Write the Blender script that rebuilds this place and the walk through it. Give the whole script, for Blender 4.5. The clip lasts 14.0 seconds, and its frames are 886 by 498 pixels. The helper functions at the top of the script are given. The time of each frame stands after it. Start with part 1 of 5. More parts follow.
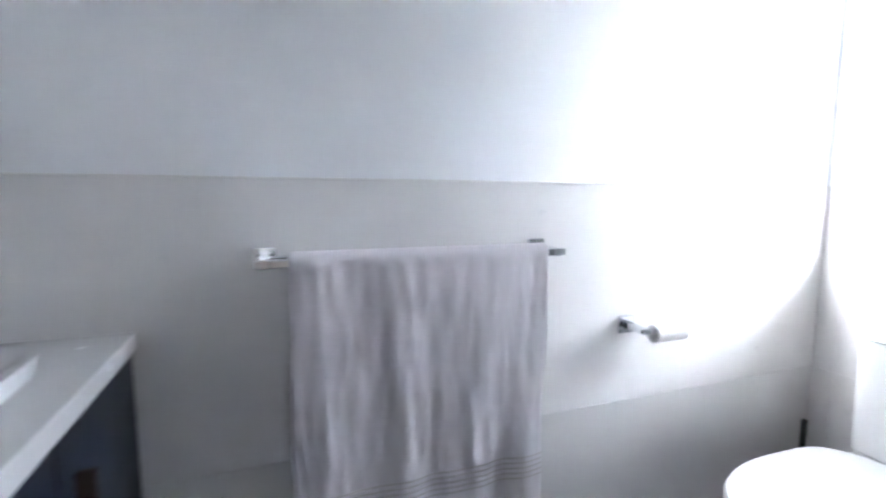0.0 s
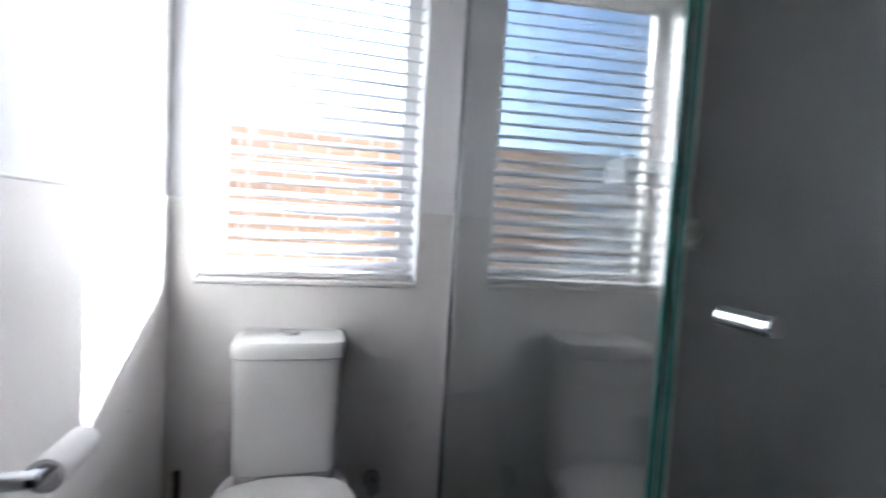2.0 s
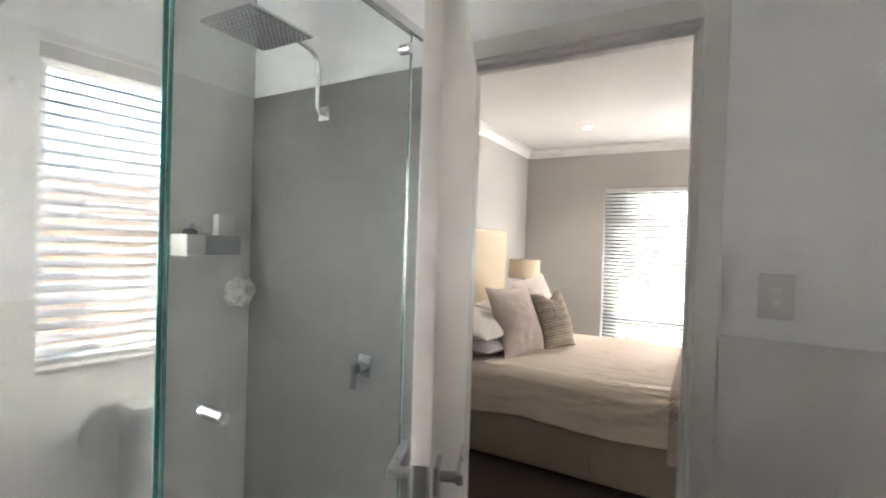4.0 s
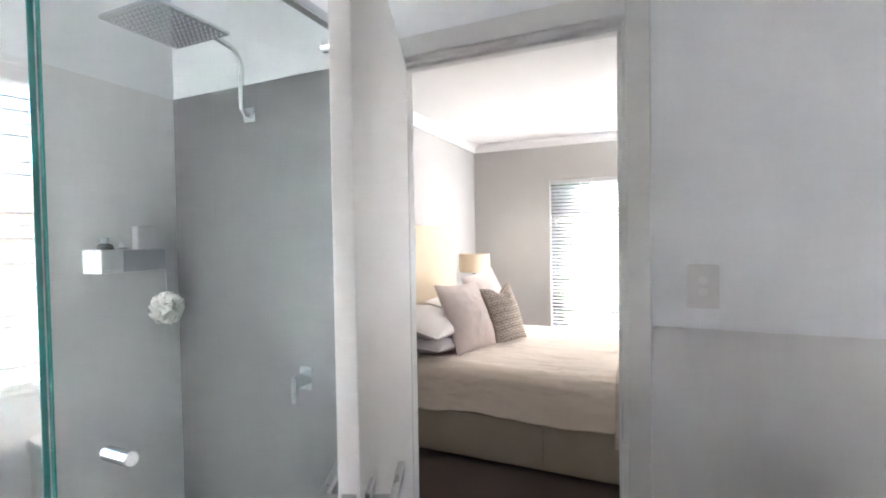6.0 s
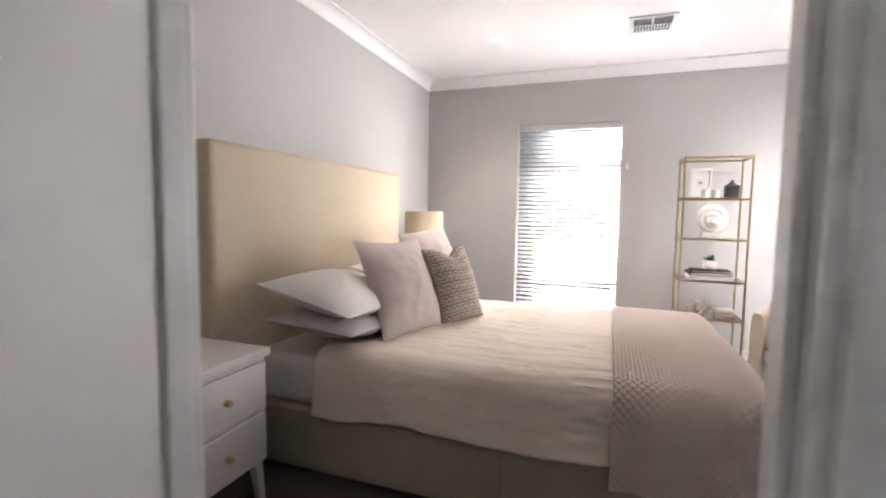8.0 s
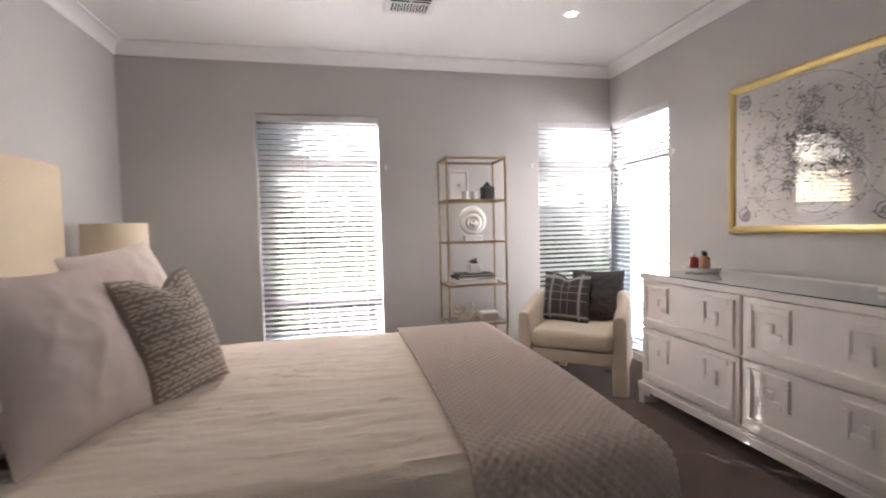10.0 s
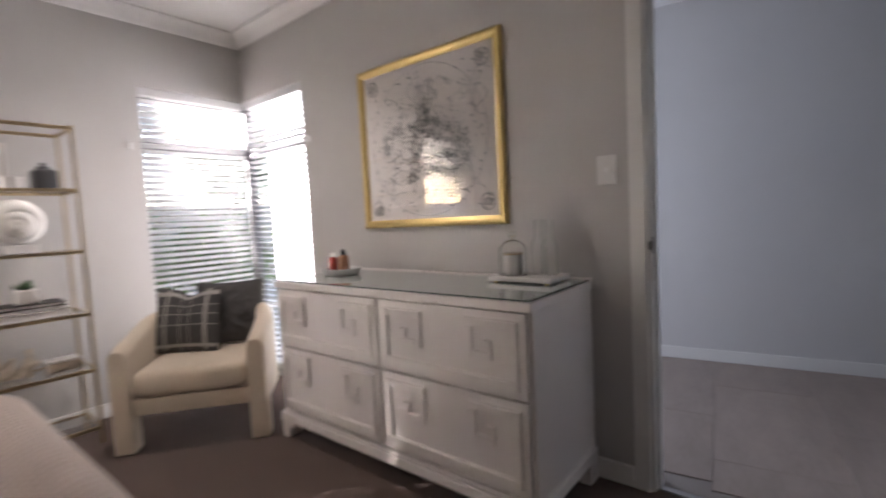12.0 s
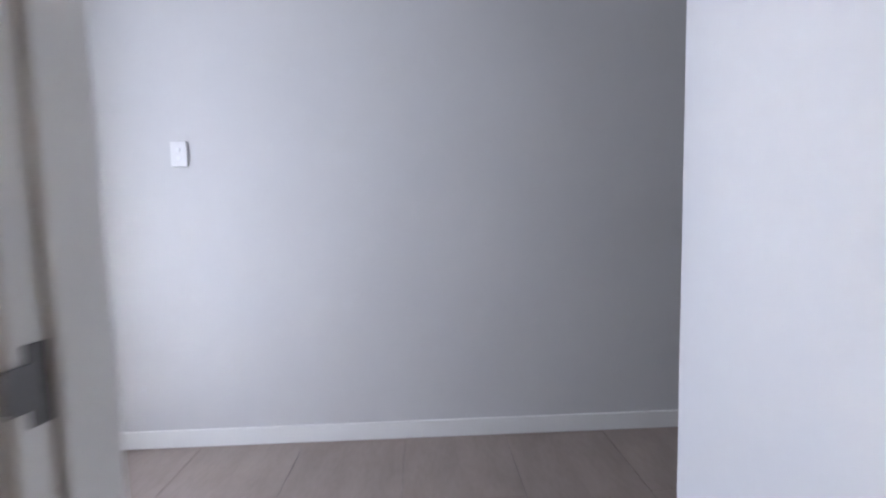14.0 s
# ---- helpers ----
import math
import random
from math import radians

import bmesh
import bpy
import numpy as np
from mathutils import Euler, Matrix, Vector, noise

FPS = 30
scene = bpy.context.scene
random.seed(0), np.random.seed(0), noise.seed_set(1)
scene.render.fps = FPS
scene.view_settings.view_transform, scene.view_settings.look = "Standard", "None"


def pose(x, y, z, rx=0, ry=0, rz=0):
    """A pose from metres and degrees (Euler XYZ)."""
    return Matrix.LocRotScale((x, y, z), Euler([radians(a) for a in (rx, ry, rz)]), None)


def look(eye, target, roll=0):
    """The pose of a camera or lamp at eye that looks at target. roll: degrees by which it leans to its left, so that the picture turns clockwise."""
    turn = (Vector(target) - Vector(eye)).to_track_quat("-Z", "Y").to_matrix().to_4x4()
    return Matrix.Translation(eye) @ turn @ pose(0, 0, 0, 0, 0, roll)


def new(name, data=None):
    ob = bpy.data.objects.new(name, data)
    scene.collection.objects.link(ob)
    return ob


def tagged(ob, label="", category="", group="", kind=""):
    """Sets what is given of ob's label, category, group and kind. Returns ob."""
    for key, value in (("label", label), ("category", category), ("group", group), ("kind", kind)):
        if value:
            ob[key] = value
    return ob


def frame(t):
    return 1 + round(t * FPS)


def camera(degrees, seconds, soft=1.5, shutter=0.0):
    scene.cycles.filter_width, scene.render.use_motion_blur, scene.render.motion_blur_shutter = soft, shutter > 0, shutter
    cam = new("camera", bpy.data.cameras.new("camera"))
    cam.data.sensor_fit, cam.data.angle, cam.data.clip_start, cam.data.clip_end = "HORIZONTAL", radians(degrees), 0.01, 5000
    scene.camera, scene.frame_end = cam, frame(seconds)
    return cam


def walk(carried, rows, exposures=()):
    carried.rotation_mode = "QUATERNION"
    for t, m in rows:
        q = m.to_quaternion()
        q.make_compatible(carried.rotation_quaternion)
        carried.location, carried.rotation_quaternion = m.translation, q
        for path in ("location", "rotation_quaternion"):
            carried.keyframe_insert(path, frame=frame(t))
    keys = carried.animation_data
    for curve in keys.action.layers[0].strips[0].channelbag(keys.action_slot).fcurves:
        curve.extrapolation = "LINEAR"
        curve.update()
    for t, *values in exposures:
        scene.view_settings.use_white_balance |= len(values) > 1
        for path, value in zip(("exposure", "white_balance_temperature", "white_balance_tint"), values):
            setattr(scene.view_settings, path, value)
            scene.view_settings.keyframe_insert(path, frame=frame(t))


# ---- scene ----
cam = camera(87.4, 14.0, soft=1.9, shutter=0.4)
PATH = [
    (0, (0.252, -0.011, 1.163), (-0.436, -1.874, 0.929), 0.3),
    (0.5, (0.157, -0.221, 1.148), (-0.999, -1.842, 0.959), 1.4),
    (1, (0.038, -0.422, 1.157), (-1.534, -1.642, 0.957), 3.7),
    (1.5, (-0.018, -0.552, 1.158), (-1.976, -0.902, 0.949), 1.3),
    (2, (0.027, -0.588, 1.162), (-1.903, -0.072, 1.057), 3.4),
    (2.5, (0.169, -0.571, 1.22), (-1.526, 0.486, 1.129), 2.2),
    (3, (0.282, -0.59, 1.267), (-1.095, 0.857, 1.169), 1.0),
    (3.5, (0.366, -0.638, 1.349), (-0.77, 1.005, 1.247), 1.2),
    (4, (0.444, -0.687, 1.421), (-0.548, 1.049, 1.395), 1.8),
    (4.2, (0.472, -0.705, 1.434), (-0.468, 1.059, 1.367), 2.3),
    (5.35, (0.472, -0.645, 1.45), (-0.4, 1.16, 1.39), 0.6),
    (6.5, (0.476, -0.565, 1.444), (-0.314, 1.272, 1.388), -1.3),
    (7, (0.417, -0.293, 1.399), (-0.378, 1.535, 1.242), 0.5),
    (7.2, (0.394, -0.161, 1.365), (-0.423, 1.652, 1.16), 0.6),
    (9.3, (0.054, 0.955, 1.187), (0.052, 2.955, 1.14), -1.2),
    (9.5, (0.051, 0.993, 1.19), (0.171, 2.988, 1.114), -1.9),
    (10, (0.007, 1.104, 1.193), (0.431, 3.056, 1.101), -1.4),
    (10.5, (0.044, 1.189, 1.193), (0.718, 3.068, 1.079), -2.0),
    (11, (0.106, 1.253, 1.173), (1.006, 3.034, 1.039), -1.1),
    (11.5, (0.278, 1.381, 1.156), (1.483, 2.969, 0.995), -1.3),
    (12, (0.569, 1.521, 1.16), (2.117, 2.78, 1.023), -2.9),
    (12.5, (0.933, 1.61, 1.145), (2.787, 2.338, 0.958), -2.4),
    (13, (1.36, 1.623, 1.118), (3.277, 2.165, 0.935), -1.0),
    (13.2, (1.52, 1.653, 1.119), (3.454, 2.112, 0.901), -0.5),
    (13.5, (1.779, 1.691, 1.12), (3.743, 2.007, 0.91), -0.8),
    (13.6, (1.859, 1.706, 1.13), (3.832, 1.963, 0.926), -1.0),
    (14, (2.179, 1.669, 1.139), (4.162, 1.867, 0.973), -1.3),
]
# seconds, stops, kelvin, tint
EXPOSURES = [
    (0.0, 4.22, 5400, 13), (0.5, 3.9, 5450, 13), (1.0, 3.35, 5450, 13), (1.5, 2.95, 5450, 13), (2.0, 2.6, 5700, 13), (2.5, 2.8, 6000, 13), (3.0, 3.25, 6400, 14),
    (3.5, 3.8, 6450, 13), (4.0, 4.25, 6450, 13), (4.2, 4.32, 6450, 13), (6.5, 4.9, 5850, 14), (7.2, 4.68, 6000, 16), (9.5, 3.72, 6250, 19),
    (10.5, 3.25, 6350, 20), (11.0, 3.15, 6350, 21), (12.0, 3.25, 6350, 21), (12.5, 3.55, 6300, 22), (13.0, 3.72, 6350, 21), (13.5, 3.95, 6400, 21), (14.0, 4.0, 6250, 20),
]
walk(cam, [(t, look(eye, target, roll)) for t, eye, target, roll in PATH], EXPOSURES)

# ---- world and sun ----
SUN_HEADING = Vector((0.717, -0.697, 0.0)).normalized()
SUN_UP = radians(20)
sun_way = SUN_HEADING * math.cos(SUN_UP) - Vector((0, 0, math.sin(SUN_UP)))
world = bpy.data.worlds.new("daylight")
scene.world = world
world.use_nodes = True
wt = world.node_tree
sky = wt.nodes.new("ShaderNodeTexSky")
sky.sky_type = "NISHITA"
sky.sun_disc = False
sky.sun_elevation = SUN_UP
sky.sun_rotation = math.atan2(-SUN_HEADING.x, -SUN_HEADING.y)
wt.links.new(sky.outputs[0], wt.nodes["Background"].inputs[0])
wt.nodes["Background"].inputs[1].default_value = 0.15
sun = new("sun", bpy.data.lights.new("sun", "SUN"))
sun.data.energy = 5.0
sun.data.angle = radians(0.45)
sun.data.color = (1.0, 0.95, 0.87)
sun.matrix_world = look((0, 0, 0), sun_way)


def spot(x, y, z, watts):
    ob = new("downlight_lamp", bpy.data.lights.new("downlight_lamp", "SPOT"))
    ob.data.energy, ob.data.spot_size, ob.data.spot_blend = watts, radians(120), 0.9
    ob.data.shadow_soft_size, ob.data.color = 0.05, (1.0, 0.92, 0.82)
    ob.matrix_world = pose(x, y, z)


spot(-0.64, 4.05, 2.60, 5)
spot(1.575, 4.05, 2.60, 5)
# added area lamp behind the corner blind, stands in for daylight glare
corner_fill = new("corner_glare_fill", bpy.data.lights.new("corner_glare_fill", "AREA"))
corner_fill.data.shape, corner_fill.data.size, corner_fill.data.size_y = "RECTANGLE", 0.60, 1.90
corner_fill.data.energy, corner_fill.data.color = 5.0, (1.0, 0.97, 0.93)
corner_fill.matrix_world = look((2.66, 4.60, 1.10), (0.0, 4.1, 1.10))
# added area lamp inside the hall's north end, stands in for bluish daylight
hall_fill = new("hall_daylight_fill", bpy.data.lights.new("hall_daylight_fill", "AREA"))
hall_fill.data.shape, hall_fill.data.size, hall_fill.data.size_y = "RECTANGLE", 1.0, 2.1
hall_fill.data.energy, hall_fill.data.color = 3.2, (0.76, 0.86, 1.0)
hall_fill.matrix_world = look((3.22, 3.80, 1.2), (2.2, 1.0, 1.2))


# ---- materials ----
def mat(name, base, rough=0.5, metal=0.0, var=0.06, scale=6.0, fine=60.0, bump=0.0, bump_scale=200.0, coat=0.0,
        stretch=(1, 1, 1), sheen=0.0, island=0.0, random_ob=0.0, spec=0.5):
    m = bpy.data.materials.new(name)
    m.use_nodes = True
    nt = m.node_tree
    b = nt.nodes["Principled BSDF"]
    b.inputs["Roughness"].default_value, b.inputs["Metallic"].default_value = rough, metal
    b.inputs["Coat Weight"].default_value, b.inputs["Sheen Weight"].default_value = coat, sheen
    b.inputs["Specular IOR Level"].default_value = spec
    co = nt.nodes.new("ShaderNodeTexCoord")
    mp = nt.nodes.new("ShaderNodeMapping")
    mp.inputs["Scale"].default_value = stretch
    nt.links.new(co.outputs["Object"], mp.inputs["Vector"])

    def noise_at(s, detail=4.0):
        n = nt.nodes.new("ShaderNodeTexNoise")
        n.inputs["Scale"].default_value, n.inputs["Detail"].default_value = s, detail
        nt.links.new(mp.outputs[0], n.inputs["Vector"])
        return n.outputs["Fac"]

    def math_node(op, a, c):
        n = nt.nodes.new("ShaderNodeMath")
        n.operation = op
        for slot, v in zip(n.inputs, (a, c)):
            if isinstance(v, (int, float)):
                slot.default_value = v
            else:
                nt.links.new(v, slot)
        return n.outputs[0]

    total = math_node("MULTIPLY", math_node("SUBTRACT", noise_at(scale), 0.5), 2 * var)
    total = math_node("ADD", total, math_node("MULTIPLY", math_node("SUBTRACT", noise_at(fine), 0.5), var))
    if random_ob:
        info = nt.nodes.new("ShaderNodeObjectInfo")
        total = math_node("ADD", total, math_node("MULTIPLY", math_node("SUBTRACT", info.outputs["Random"], 0.5), random_ob))
    if island:
        geo = nt.nodes.new("ShaderNodeNewGeometry")
        total = math_node("ADD", total, math_node("MULTIPLY", math_node("SUBTRACT", geo.outputs["Random Per Island"], 0.5), island))
    gain = math_node("ADD", total, 1.0)
    mix = nt.nodes.new("ShaderNodeVectorMath")
    mix.operation = "SCALE"
    mix.inputs[0].default_value = base
    nt.links.new(gain, mix.inputs["Scale"])
    nt.links.new(mix.outputs[0], b.inputs["Base Color"])
    nt.links.new(math_node("ADD", math_node("MULTIPLY", math_node("SUBTRACT", noise_at(scale * 2.3), 0.5), 0.14), rough), b.inputs["Roughness"])
    if bump:
        bp = nt.nodes.new("ShaderNodeBump")
        bp.inputs["Strength"].default_value, bp.inputs["Distance"].default_value = bump, 0.004
        nt.links.new(noise_at(bump_scale, 3.0), bp.inputs["Height"])
        nt.links.new(bp.outputs[0], b.inputs["Normal"])
    return m


def glass(name, tint, rough=0.0):
    m = bpy.data.materials.new(name)
    m.use_nodes = True
    b = m.node_tree.nodes["Principled BSDF"]
    b.inputs["Base Color"].default_value = (*tint, 1)
    b.inputs["Transmission Weight"].default_value, b.inputs["IOR"].default_value = 1.0, 1.5
    b.inputs["Roughness"].default_value = rough
    return m


def glow(name, colour, strength):
    m = bpy.data.materials.new(name)
    m.use_nodes = True
    b = m.node_tree.nodes["Principled BSDF"]
    b.inputs["Base Color"].default_value = (0.8, 0.8, 0.8, 1)
    b.inputs["Emission Color"].default_value = (*colour, 1)
    b.inputs["Emission Strength"].default_value = strength
    return m


BED_WALL = mat("grey_wall_paint", (0.50, 0.485, 0.465), 0.75, var=0.025, scale=2, fine=40, bump=0.05, bump_scale=320)
HALL_WALL = mat("hall_wall_paint", (0.55, 0.54, 0.525), 0.75, var=0.025, scale=2, fine=40, bump=0.05, bump_scale=320)
BATH_WALL = mat("white_wall_paint", (0.82, 0.825, 0.83), 0.6, var=0.02, scale=2, fine=40, bump=0.04, bump_scale=320)
CEILING = mat("ceiling_paint", (0.86, 0.85, 0.83), 0.85, var=0.015, scale=2, fine=30, bump=0.03, bump_scale=300)
TRIM = mat("white_gloss_paint", (0.72, 0.71, 0.68), 0.35, var=0.02, scale=4, fine=50)
DOOR_PAINT = mat("door_paint", (0.66, 0.64, 0.61), 0.5, var=0.02, scale=3, fine=40)
TILE_LIGHT = mat("light_wall_tile", (0.71, 0.695, 0.675), 0.3, var=0.012, scale=3, fine=40, random_ob=0.002)
TILE_GREY = mat("dark_grey_tile", (0.225, 0.218, 0.21), 0.42, var=0.05, scale=4, fine=50, random_ob=0.05, bump=0.05, bump_scale=90)
HALL_GROUT = mat("hall_grout", (0.22, 0.19, 0.17), 0.9, var=0.05)
GROUT = mat("grout", (0.68, 0.665, 0.645), 0.9, var=0.05)
GROUT_DARK = mat("dark_grout", (0.29, 0.28, 0.27), 0.9, var=0.05)
FLOOR_TILE = mat("hall_floor_tile", (0.27, 0.215, 0.185), 0.4, var=0.26, scale=3, fine=16, random_ob=0.12, stretch=(1, 3, 1))
CARPET = mat("brown_carpet", (0.090, 0.056, 0.042), 0.95, var=0.14, scale=4, fine=180, bump=0.6, bump_scale=420, sheen=0.12)
CHROME = mat("chrome", (0.72, 0.73, 0.75), 0.12, 1.0, var=0.02)
DARK_METAL = mat("dark_steel", (0.17, 0.165, 0.16), 0.35, 0.8, var=0.1)
EDGE_DARK = mat("dark_glass_edge", (0.012, 0.04, 0.035), 0.2, var=0.15, scale=12)
SATIN = mat("satin_metal", (0.42, 0.42, 0.42), 0.3, 1.0, var=0.05)
GOLD = mat("brushed_gold", (0.62, 0.47, 0.20), 0.32, 1.0, var=0.10, scale=8, fine=90)
BRASS = mat("aged_brass", (0.46, 0.36, 0.22), 0.38, 1.0, var=0.12, scale=10, fine=90)
PORCELAIN = mat("white_porcelain", (0.78, 0.78, 0.77), 0.12, var=0.01, coat=0.4)
NAVY = mat("navy_laminate", (0.012, 0.016, 0.030), 0.4, var=0.08, scale=6)
WALNUT = mat("walnut_handle", (0.06, 0.04, 0.028), 0.45, var=0.2, scale=6, fine=50, stretch=(1, 1, 0.2))
STONE_TOP = mat("white_stone_top", (0.72, 0.71, 0.69), 0.25, var=0.03, scale=9)
TOWEL = mat("grey_towel", (0.74, 0.70, 0.72), 0.95, var=0.05, scale=20, fine=240, bump=0.8, bump_scale=520, sheen=0.4)
BLACK = mat("black_plastic", (0.012, 0.012, 0.013), 0.4, var=0.1)
PAPER = mat("tissue_paper", (0.80, 0.79, 0.78), 0.95, var=0.02, bump=0.2)
PLASTIC = mat("white_plastic", (0.76, 0.76, 0.75), 0.35, var=0.015)
PLATE = mat("switch_plate_plastic", (0.69, 0.68, 0.66), 0.35, var=0.015)
PLASTIC_GREY = mat("grey_plastic", (0.40, 0.41, 0.44), 0.4, var=0.03)
LOOFAH = mat("white_net", (0.75, 0.73, 0.68), 0.8, var=0.08, island=0.2)
SLAT = mat("white_blind_slat", (0.60, 0.60, 0.60), 0.4, var=0.02, scale=8, random_ob=0.03)
ALU = mat("grey_window_frame", (0.20, 0.20, 0.21), 0.4, 0.6, var=0.05)
ALU_WHITE = mat("white_window_frame", (0.66, 0.66, 0.65), 0.35, var=0.03)
PANE = glass("window_glass", (1.0, 1.0, 1.0))
SHOWER_GLASS = glass("shower_glass", (0.87, 0.92, 0.915))
CLEAR = glass("clear_glass", (0.98, 0.99, 0.985))
FROSTED = mat("frosted_glass", (0.85, 0.88, 0.9), 0.5, var=0.02)
FROSTED.node_tree.nodes["Principled BSDF"].inputs["Transmission Weight"].default_value = 0.9
GLASS_EDGE = mat("green_glass_edge", (0.07, 0.27, 0.24), 0.15, var=0.15, scale=12)
TOP_GLASS = mat("glass_over_white", (0.42, 0.46, 0.44), 0.03, var=0.02, coat=1.0)
LINEN = mat("cream_linen", (0.83, 0.72, 0.61), 0.9, var=0.05, scale=10, fine=160, bump=0.5, bump_scale=260, sheen=0.2, stretch=(0.35, 1, 1))
THROW = mat("taupe_throw", (0.57, 0.47, 0.405), 0.92, var=0.06, scale=10, fine=160, bump=0.5, bump_scale=420, sheen=0.4)
BED_FABRIC = mat("beige_base_fabric", (0.42, 0.36, 0.28), 0.9, var=0.06, scale=8, fine=200, bump=0.4, bump_scale=500)
HEAD_FABRIC = mat("cream_headboard_fabric", (0.62, 0.52, 0.38), 0.9, var=0.06, scale=8, fine=180, bump=0.5, bump_scale=420, stretch=(1, 0.3, 1))
SHEET = mat("white_cotton", (0.80, 0.755, 0.71), 0.9, var=0.03, scale=8, fine=120, bump=0.25, bump_scale=240)
SHEET_GREY = mat("grey_cotton", (0.60, 0.56, 0.54), 0.9, var=0.04, scale=8, fine=120, bump=0.25, bump_scale=240)
CUSHION = mat("blush_linen", (0.66, 0.56, 0.51), 0.92, var=0.06, scale=9, fine=180, bump=0.4, bump_scale=420)
CUSHION_PAT = mat("taupe_woven", (0.34, 0.285, 0.235), 0.92, var=0.08, scale=9, fine=160, bump=0.4, bump_scale=420)
CUSHION_LIGHT = mat("cream_weave", (0.64, 0.56, 0.48), 0.92, var=0.06, scale=9, fine=160, bump=0.4, bump_scale=420)
SHADE = mat("parchment_shade", (0.70, 0.60, 0.45), 0.85, var=0.05, scale=10, fine=140, bump=0.2, bump_scale=320)
LAMP_BASE = mat("taupe_ceramic", (0.22, 0.185, 0.15), 0.4, var=0.1)
LACQUER = mat("white_lacquer", (0.69, 0.645, 0.61), 0.45, var=0.02, scale=5, fine=50)
UPHOLSTERY = mat("cream_upholstery", (0.66, 0.565, 0.44), 0.92, var=0.05, scale=8, fine=200, bump=0.5, bump_scale=460, sheen=0.3)
PLAID_GREY = mat("charcoal_wool", (0.075, 0.073, 0.072), 0.95, var=0.15, scale=12, fine=160, bump=0.4)
PLAID_WHITE = mat("cream_wool", (0.38, 0.365, 0.34), 0.95, var=0.1, scale=12, fine=160, bump=0.4)
PRINT = mat("ivory_print_paper", (0.80, 0.765, 0.735), 0.9, var=0.03, scale=4, fine=40)
INK = mat("grey_ink", (0.24, 0.245, 0.25), 0.9, var=0.2, island=0.8)
CERAMIC = mat("matte_white_ceramic", (0.72, 0.70, 0.67), 0.55, var=0.03, scale=10, fine=60)
SLATE = mat("slate_ceramic", (0.055, 0.055, 0.058), 0.45, var=0.12)
BOOK_DARK = mat("black_book_cover", (0.025, 0.022, 0.022), 0.5, var=0.15)
CORAL = mat("cream_driftwood", (0.58, 0.50, 0.40), 0.85, var=0.15, scale=14, bump=0.5, bump_scale=120)
RED = mat("red_liquid", (0.33, 0.045, 0.035), 0.2, var=0.15, coat=0.6)
AMBER = mat("amber_liquid", (0.42, 0.20, 0.11), 0.2, var=0.15, coat=0.6)
LEAF = mat("leaf", (0.075, 0.125, 0.03), 0.55, var=0.3, scale=2, island=0.9)
LEAF_DARK = mat("dark_leaf", (0.04, 0.075, 0.022), 0.5, var=0.3, scale=2, island=0.9)
BARK = mat("bark", (0.12, 0.09, 0.065), 0.9, var=0.3, bump=0.8, bump_scale=60)
GRASS = mat("garden_ground", (0.17, 0.155, 0.12), 0.95, var=0.35, scale=0.8, fine=20, bump=0.6, bump_scale=40)
BRICK = mat("tan_brick", (0.46, 0.27, 0.16), 0.85, var=0.12, scale=6, random_ob=0.3)
RENDER = mat("tan_render", (0.26, 0.23, 0.19), 0.9, var=0.06)
DARK = mat("painted_duct_shade", (0.02, 0.02, 0.02), 0.8, var=0.1)
LIGHT_DISC = glow("downlight_glow", (1.0, 0.88, 0.72), 9.0)
INDOOR_PLANT = mat("plant_leaf", (0.07, 0.13, 0.06), 0.5, var=0.3, island=0.5)


# ---- mesh helpers ----
def box(bm, x0, y0, z0, x1, y1, z1):
    vs = [bm.verts.new((x, y, z)) for z in (z0, z1) for x, y in ((x0, y0), (x1, y0), (x1, y1), (x0, y1))]
    for f in ((3, 2, 1, 0), (4, 5, 6, 7), (0, 1, 5, 4), (1, 2, 6, 5), (2, 3, 7, 6), (3, 0, 4, 7)):
        bm.faces.new([vs[i] for i in f])
    return bm


def boxes(*dims, bevel=0.0, seg=2):
    bm = bmesh.new()
    for d in dims:
        box(bm, *d)
    if bevel:
        bmesh.ops.bevel(bm, geom=bm.edges[:], offset=bevel, segments=seg, affect="EDGES", profile=0.5)
    return bm


def cyl(bm, a, b, r0, r1=None, n=20):
    a, b = Vector(a), Vector(b)
    r1 = r0 if r1 is None else r1
    turn = (b - a).to_track_quat("Z", "Y")
    rings = []
    for p, r in ((a, r0), (b, r1)):
        rings.append([bm.verts.new(p + turn @ Vector((r * math.cos(2 * math.pi * i / n), r * math.sin(2 * math.pi * i / n), 0))) for i in range(n)])
    for i in range(n):
        j = (i + 1) % n
        bm.faces.new((rings[0][i], rings[0][j], rings[1][j], rings[1][i]))
    bm.faces.new(rings[0][::-1])
    bm.faces.new(rings[1])
    return bm


def lathe(bm, profile, n=32, at=(0, 0, 0), sx=1.0, sy=1.0):
    rings = []
    for r, z in profile:
        rings.append([bm.verts.new((at[0] + sx * r * math.cos(2 * math.pi * i / n), at[1] + sy * r * math.sin(2 * math.pi * i / n), at[2] + z)) for i in range(n)])
    for lo, hi in zip(rings, rings[1:]):
        for i in range(n):
            j = (i + 1) % n
            bm.faces.new((lo[i], lo[j], hi[j], hi[i]))
    if profile[0][0] > 1e-5:
        bm.faces.new(rings[0][::-1])
    if profile[-1][0] > 1e-5:
        bm.faces.new(rings[-1])
    return bm


